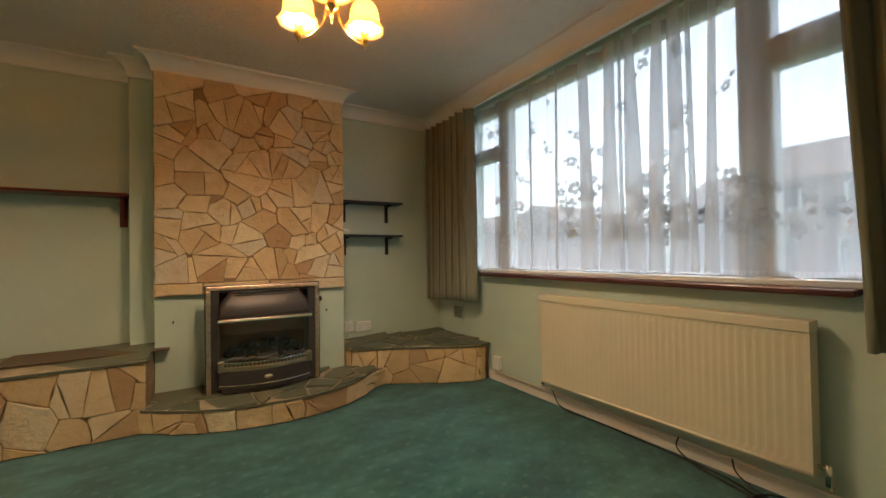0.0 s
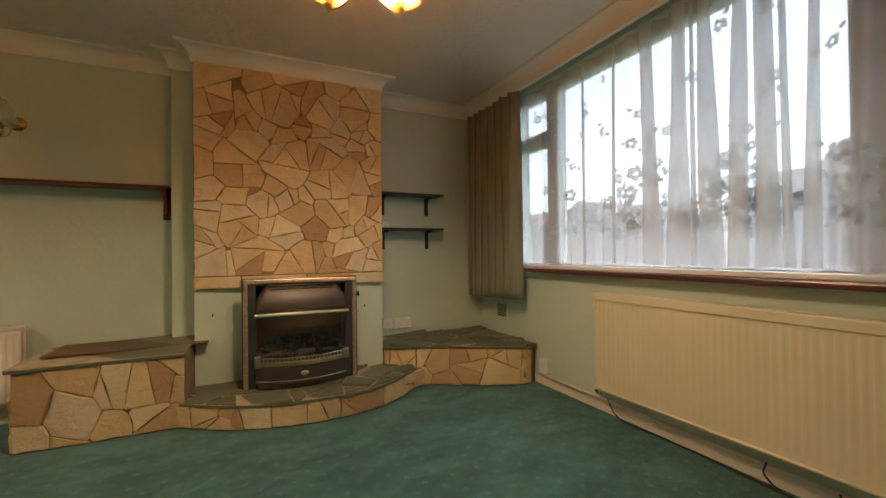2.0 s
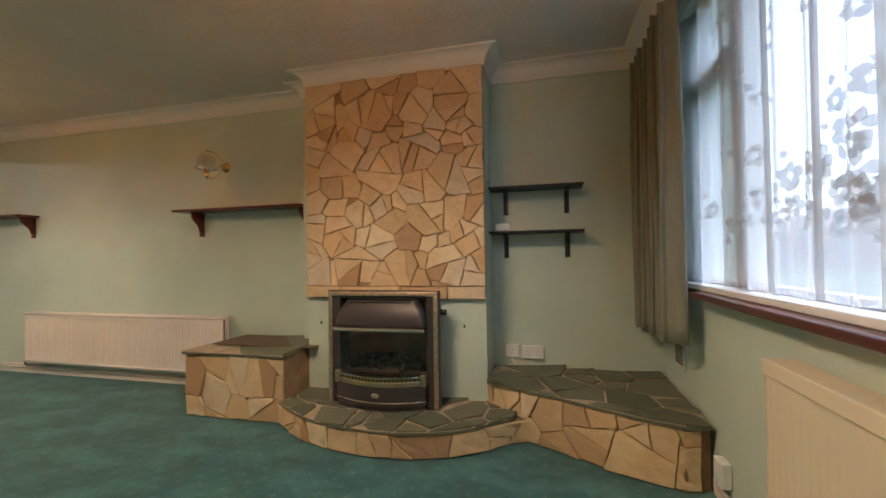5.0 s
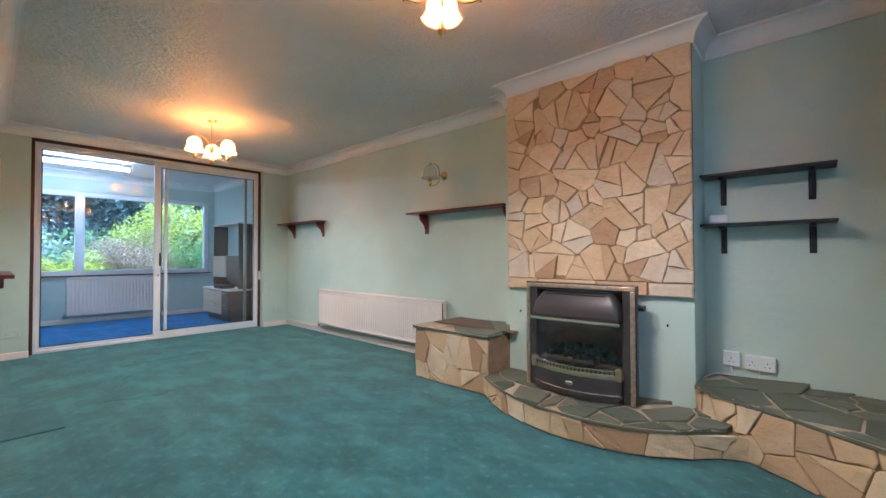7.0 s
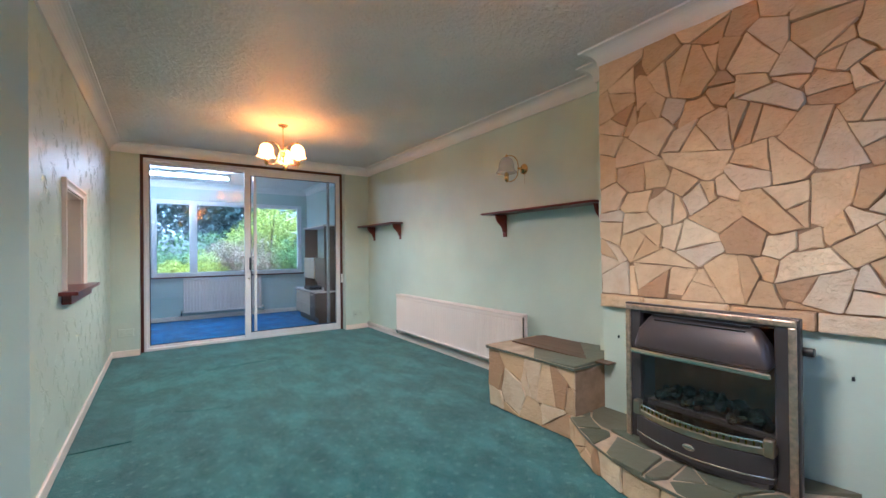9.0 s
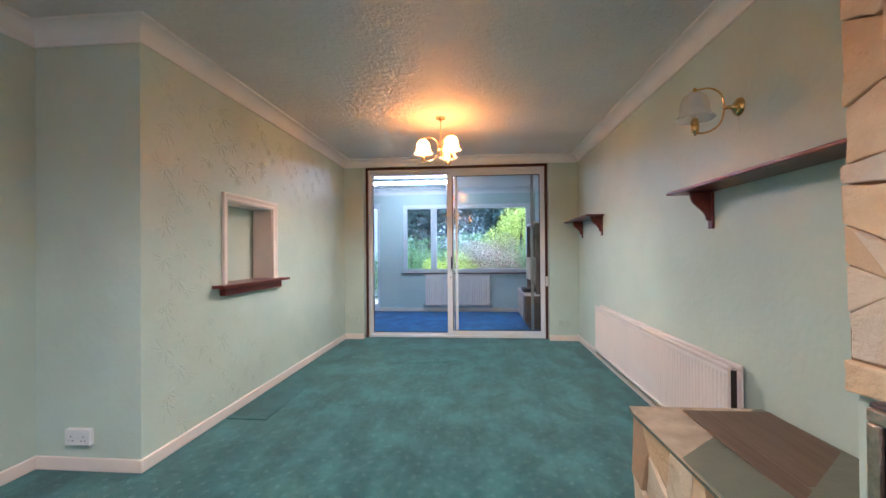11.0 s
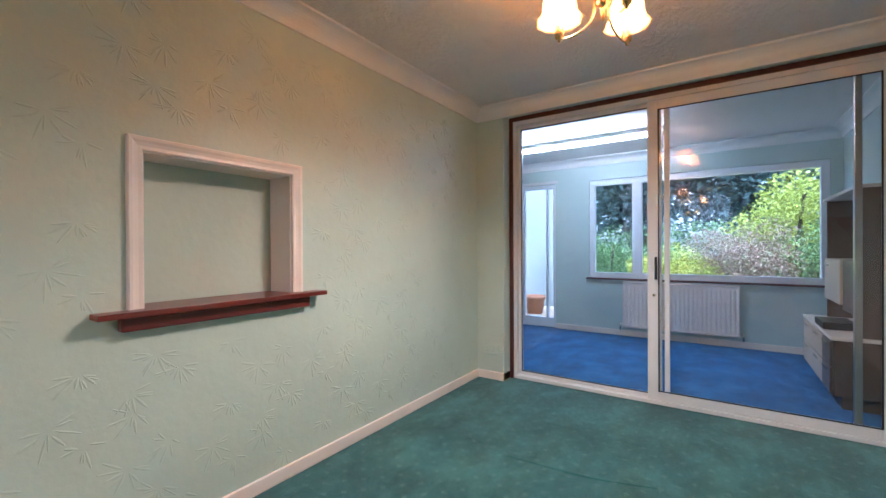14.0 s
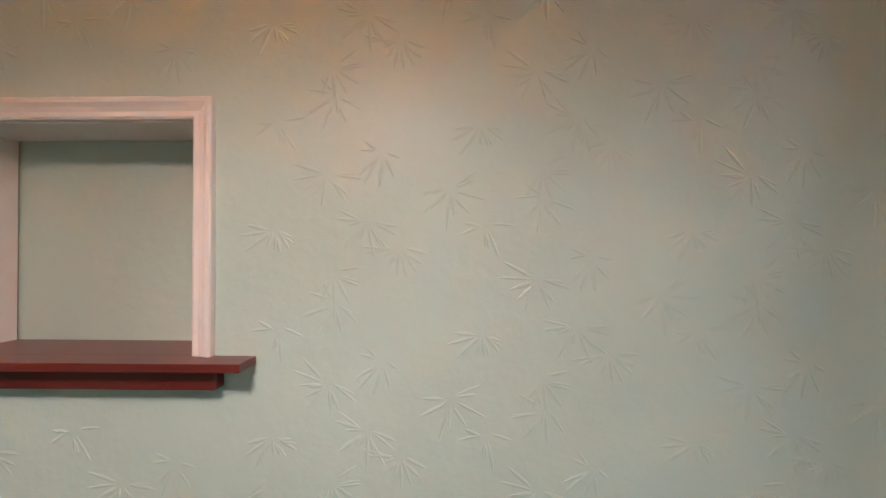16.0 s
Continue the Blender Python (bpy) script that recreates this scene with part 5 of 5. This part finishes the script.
def shrub(name, x, y, z0, rx, ry, h, n, leaf_size, mat, seed, label, category="shrub", trunk=0.3):
    """Leaves on branching stems: uneven clumps round a short tapered trunk."""
    rr = random.Random(seed)
    base = root(name, x, y, z0, label, category, "garden plants")
    bm = bmesh.new()
    clumps = []
    for k in range(9):
        a, d = rr.uniform(0, 6.28), rr.uniform(0.15, 0.75)
        tip = Vector((x + rx * d * math.cos(a), y + ry * d * math.sin(a), z0 + h * rr.uniform(0.35, 0.92)))
        clumps.append((tip, rr.uniform(0.28, 0.5)))
        tube(bm, glide([(x, y, z0 - 0.05), (x + 0.15 * rx * math.cos(a), y + 0.15 * ry * math.sin(a), z0 + trunk * h), tuple(tip)], 4), 0.012 + 0.006 * h, 5)
    piece("stems", bm, BARK, base)
    verts, faces = [], []
    for k in range(n):
        c, s = clumps[k % 9] if k % 5 else (Vector((x, y, z0 + h * 0.45)), 0.75)
        v = Vector((rr.gauss(0, 1), rr.gauss(0, 1), rr.gauss(0, 1))).normalized() * (rr.random() ** 0.4)
        p = c + Vector((v.x * rx * s, v.y * ry * s, v.z * h * 0.5 * s))
        if p.z < z0:
            continue
        d = Vector((rr.gauss(0, 1), rr.gauss(0, 1), rr.gauss(0, 0.7))).normalized()
        e = d.cross(Vector((rr.gauss(0, 1), rr.gauss(0, 1), rr.gauss(0, 1)))).normalized()
        l = leaf_size * rr.uniform(0.6, 1.3)
        i = len(verts)
        verts += [p - d * l, p + e * l * 0.45, p + d * l, p - e * l * 0.45]
        faces.append((i, i + 1, i + 2, i + 3))
    me = bpy.data.meshes.new("leaves")
    me.from_pydata(verts, [], faces)
    me.materials.append(mat)
    ob = new("leaves", me)
    ob.parent, ob.matrix_parent_inverse = base, Matrix.Translation(base.location).inverted()
    tagged(ob, kind="stuff")
    return base


shrub("shrub", -11.4, 3.5, -0.35, 1.9, 1.9, 2.75, 16000, 0.036, ypos, 1, "bright yellow-green leafy garden shrub")
shrub("shrub", -9.9, 2.9, -0.35, 1.1, 1.2, 2.05, 15000, 0.026, pink_leaf, 2, "russet and green leafy garden shrub")
shrub("shrub", -9.6, 4.4, -0.35, 1.0, 1.0, 1.9, 11000, 0.028, green_leaf, 3, "dense green leafy garden shrub")
shrub("shrub", -9.5, 1.7, -0.35, 0.9, 0.8, 1.45, 10000, 0.028, ypos, 4, "low yellow-green leafy garden shrub")
shrub("shrub", -10.4, 0.3, -0.35, 1.0, 1.0, 1.75, 10000, 0.028, green_leaf, 5, "green leafy garden shrub")
shrub("shrub", -10.4, 6.0, -0.35, 1.2, 1.1, 2.0, 8000, 0.032, green_leaf, 7, "green leafy garden shrub")
for k, (x, y, h, r) in enumerate([(-16, -3.5, 8.5, 2.4), (-17, 0.0, 9.5, 2.6), (-16.5, 3.6, 7.5, 2.6), (-18, 7.2, 9.0, 2.8), (-19, 11.5, 8.0, 3.0), (-15.5, 16.0, 8.5, 3.2)]):
    shrub("conifer_tree", x, y, -0.35, r, r, h, 22000, 0.11, dark_leaf, 20 + k, "tall dark evergreen tree behind the garden", "tree", 0.2)
shrub("hedge", -13.2, 3.0, -0.35, 1.0, 9.5, 2.1, 26000, 0.055, green_leaf, 31, "long clipped green hedge across the garden", "hedge")
structure(boxes("patio", PALE_MORTAR, None, (-9.2, -7.13, -3.0, 4.5, -0.36, -0.02), bevel=0.01), "pale paved patio behind the house", "patio")
structure(boxes("outhouse_wall", RENDER_WALL, None, (-14.0, -7.3, -1.35, -1.15, -0.35, 3.0), bevel=0), "white rendered outhouse wall beside garden door")
pot = root("plant_pot", -8.2, -0.35, -0.02, "terracotta pot standing on patio paving", "pot")
bm = bmesh.new()
lathe(bm, [(0.001, 0.01), (0.13, 0.0), (0.17, 0.26), (0.19, 0.27), (0.19, 0.32), (0.165, 0.32), (0.15, 0.27), (0.001, 0.26)], (-8.2, -0.35, -0.02), 20)
piece("body", bm, TERRACOTTA, pot, 0, True)

# ---- carpet creases and patch ----
for x0, x1, y1 in ((-2.39, -1.71, 0.915),):
    tagged(boxes("carpet_offcut", DARK_CARPET, None, (x0, x1, YH + 0.018, y1, 0.0005, 0.007), bevel=0.003), "darker teal carpet offcut laid along the skirting", "carpet patch", "carpet offcuts")
for pts in ([(-3.22, 1.42, 0), (-3.23, 1.65, 0.001), (-3.25, 1.9, 0.002), (-3.34, 2.2, 0)], [(-2.15, 1.12, 0), (-2.05, 1.3, 0.001), (-2.0, 1.5, 0)]):
    bm = bmesh.new()
    tube(bm, glide([(x, y, z - 0.0085) for x, y, z in pts]), 0.012, 8)
    tagged(piece("carpet_ridge", bm, CARPET, None, 0, True), "raised crease in the teal carpet", "carpet crease")

# ---- embossed sprigs of the wallpaper ----
rng = random.Random(21)


def blade(bm, o, ang, length, width, flip):
    """One raised leaf on the wall: a low ridge along its middle."""
    ca, sa = math.cos(ang), math.sin(ang)
    prof = [(0, 0), (0.25, 0.8), (0.55, 1.0), (0.8, 0.6), (1.0, 0)]
    mid = [bm.verts.new((o[0] + t * length * ca, YH + 0.0001 + (0.0019 if 0 < t < 1 else 0.0004), o[1] + t * length * sa)) for t, w in prof]
    lo = [bm.verts.new((o[0] + t * length * ca - s * w * width * sa, YH + 0.0002, o[1] + t * length * sa + s * w * width * ca)) for s in (1,) for t, w in prof[1:-1]]
    hi = [bm.verts.new((o[0] + t * length * ca + w * width * sa, YH + 0.0002, o[1] + t * length * sa - w * width * ca)) for t, w in prof[1:-1]]
    for side in (lo, hi):
        for k in range(2):
            bm.faces.new((mid[k + 1], mid[k + 2], side[k + 1], side[k]))
        bm.faces.new((mid[0], mid[1], side[0])), bm.faces.new((mid[-2], mid[-1], side[-1]))


sprigs = []
for k in range(9):
    fan = [(1.7 * (q - 5) / 5 + rng.gauss(0, 0.12), rng.uniform(0.035, 0.095), rng.uniform(0.004, 0.007)) for q in range(11) if rng.random() < 0.85]
    sprigs.append([(0.53 * ((k * 0.618) % 1) + rng.uniform(-0.04, 0.04), 0.53 * k / 9 + rng.uniform(-0.03, 0.03)), rng.uniform(-2.3, -0.8), fan])
bm = bmesh.new()
for i in range(7):
    for j in range(5):
        for (du, dv), ang, blades in sprigs:
            o = (-4.38 + 0.53 * i + du, 0.08 + 0.53 * j + dv - (0.265 if i % 2 else 0))
            if not (-4.32 < o[0] < -1.06 and 0.14 < o[1] < 2.24) or (hx_a - 0.12 < o[0] < hx_b + 0.12 and 0.80 < o[1] < hz_t + 0.1):
                continue
            for turn, l, w in blades:
                blade(bm, (o[0] + 0.012 * math.cos(ang + turn), o[1] + 0.012 * math.sin(ang + turn) + 0.008 * math.sin(7 * turn)), ang + turn + 0.3 * math.sin(5 * i + 3 * j), l, w, False)
bmesh.ops.recalc_face_normals(bm, faces=bm.faces)
tagged(piece("embossed_sprigs", bm, GREEN, wall_hatch), "raised bamboo leaf sprigs in the wallpaper", kind="stuff")
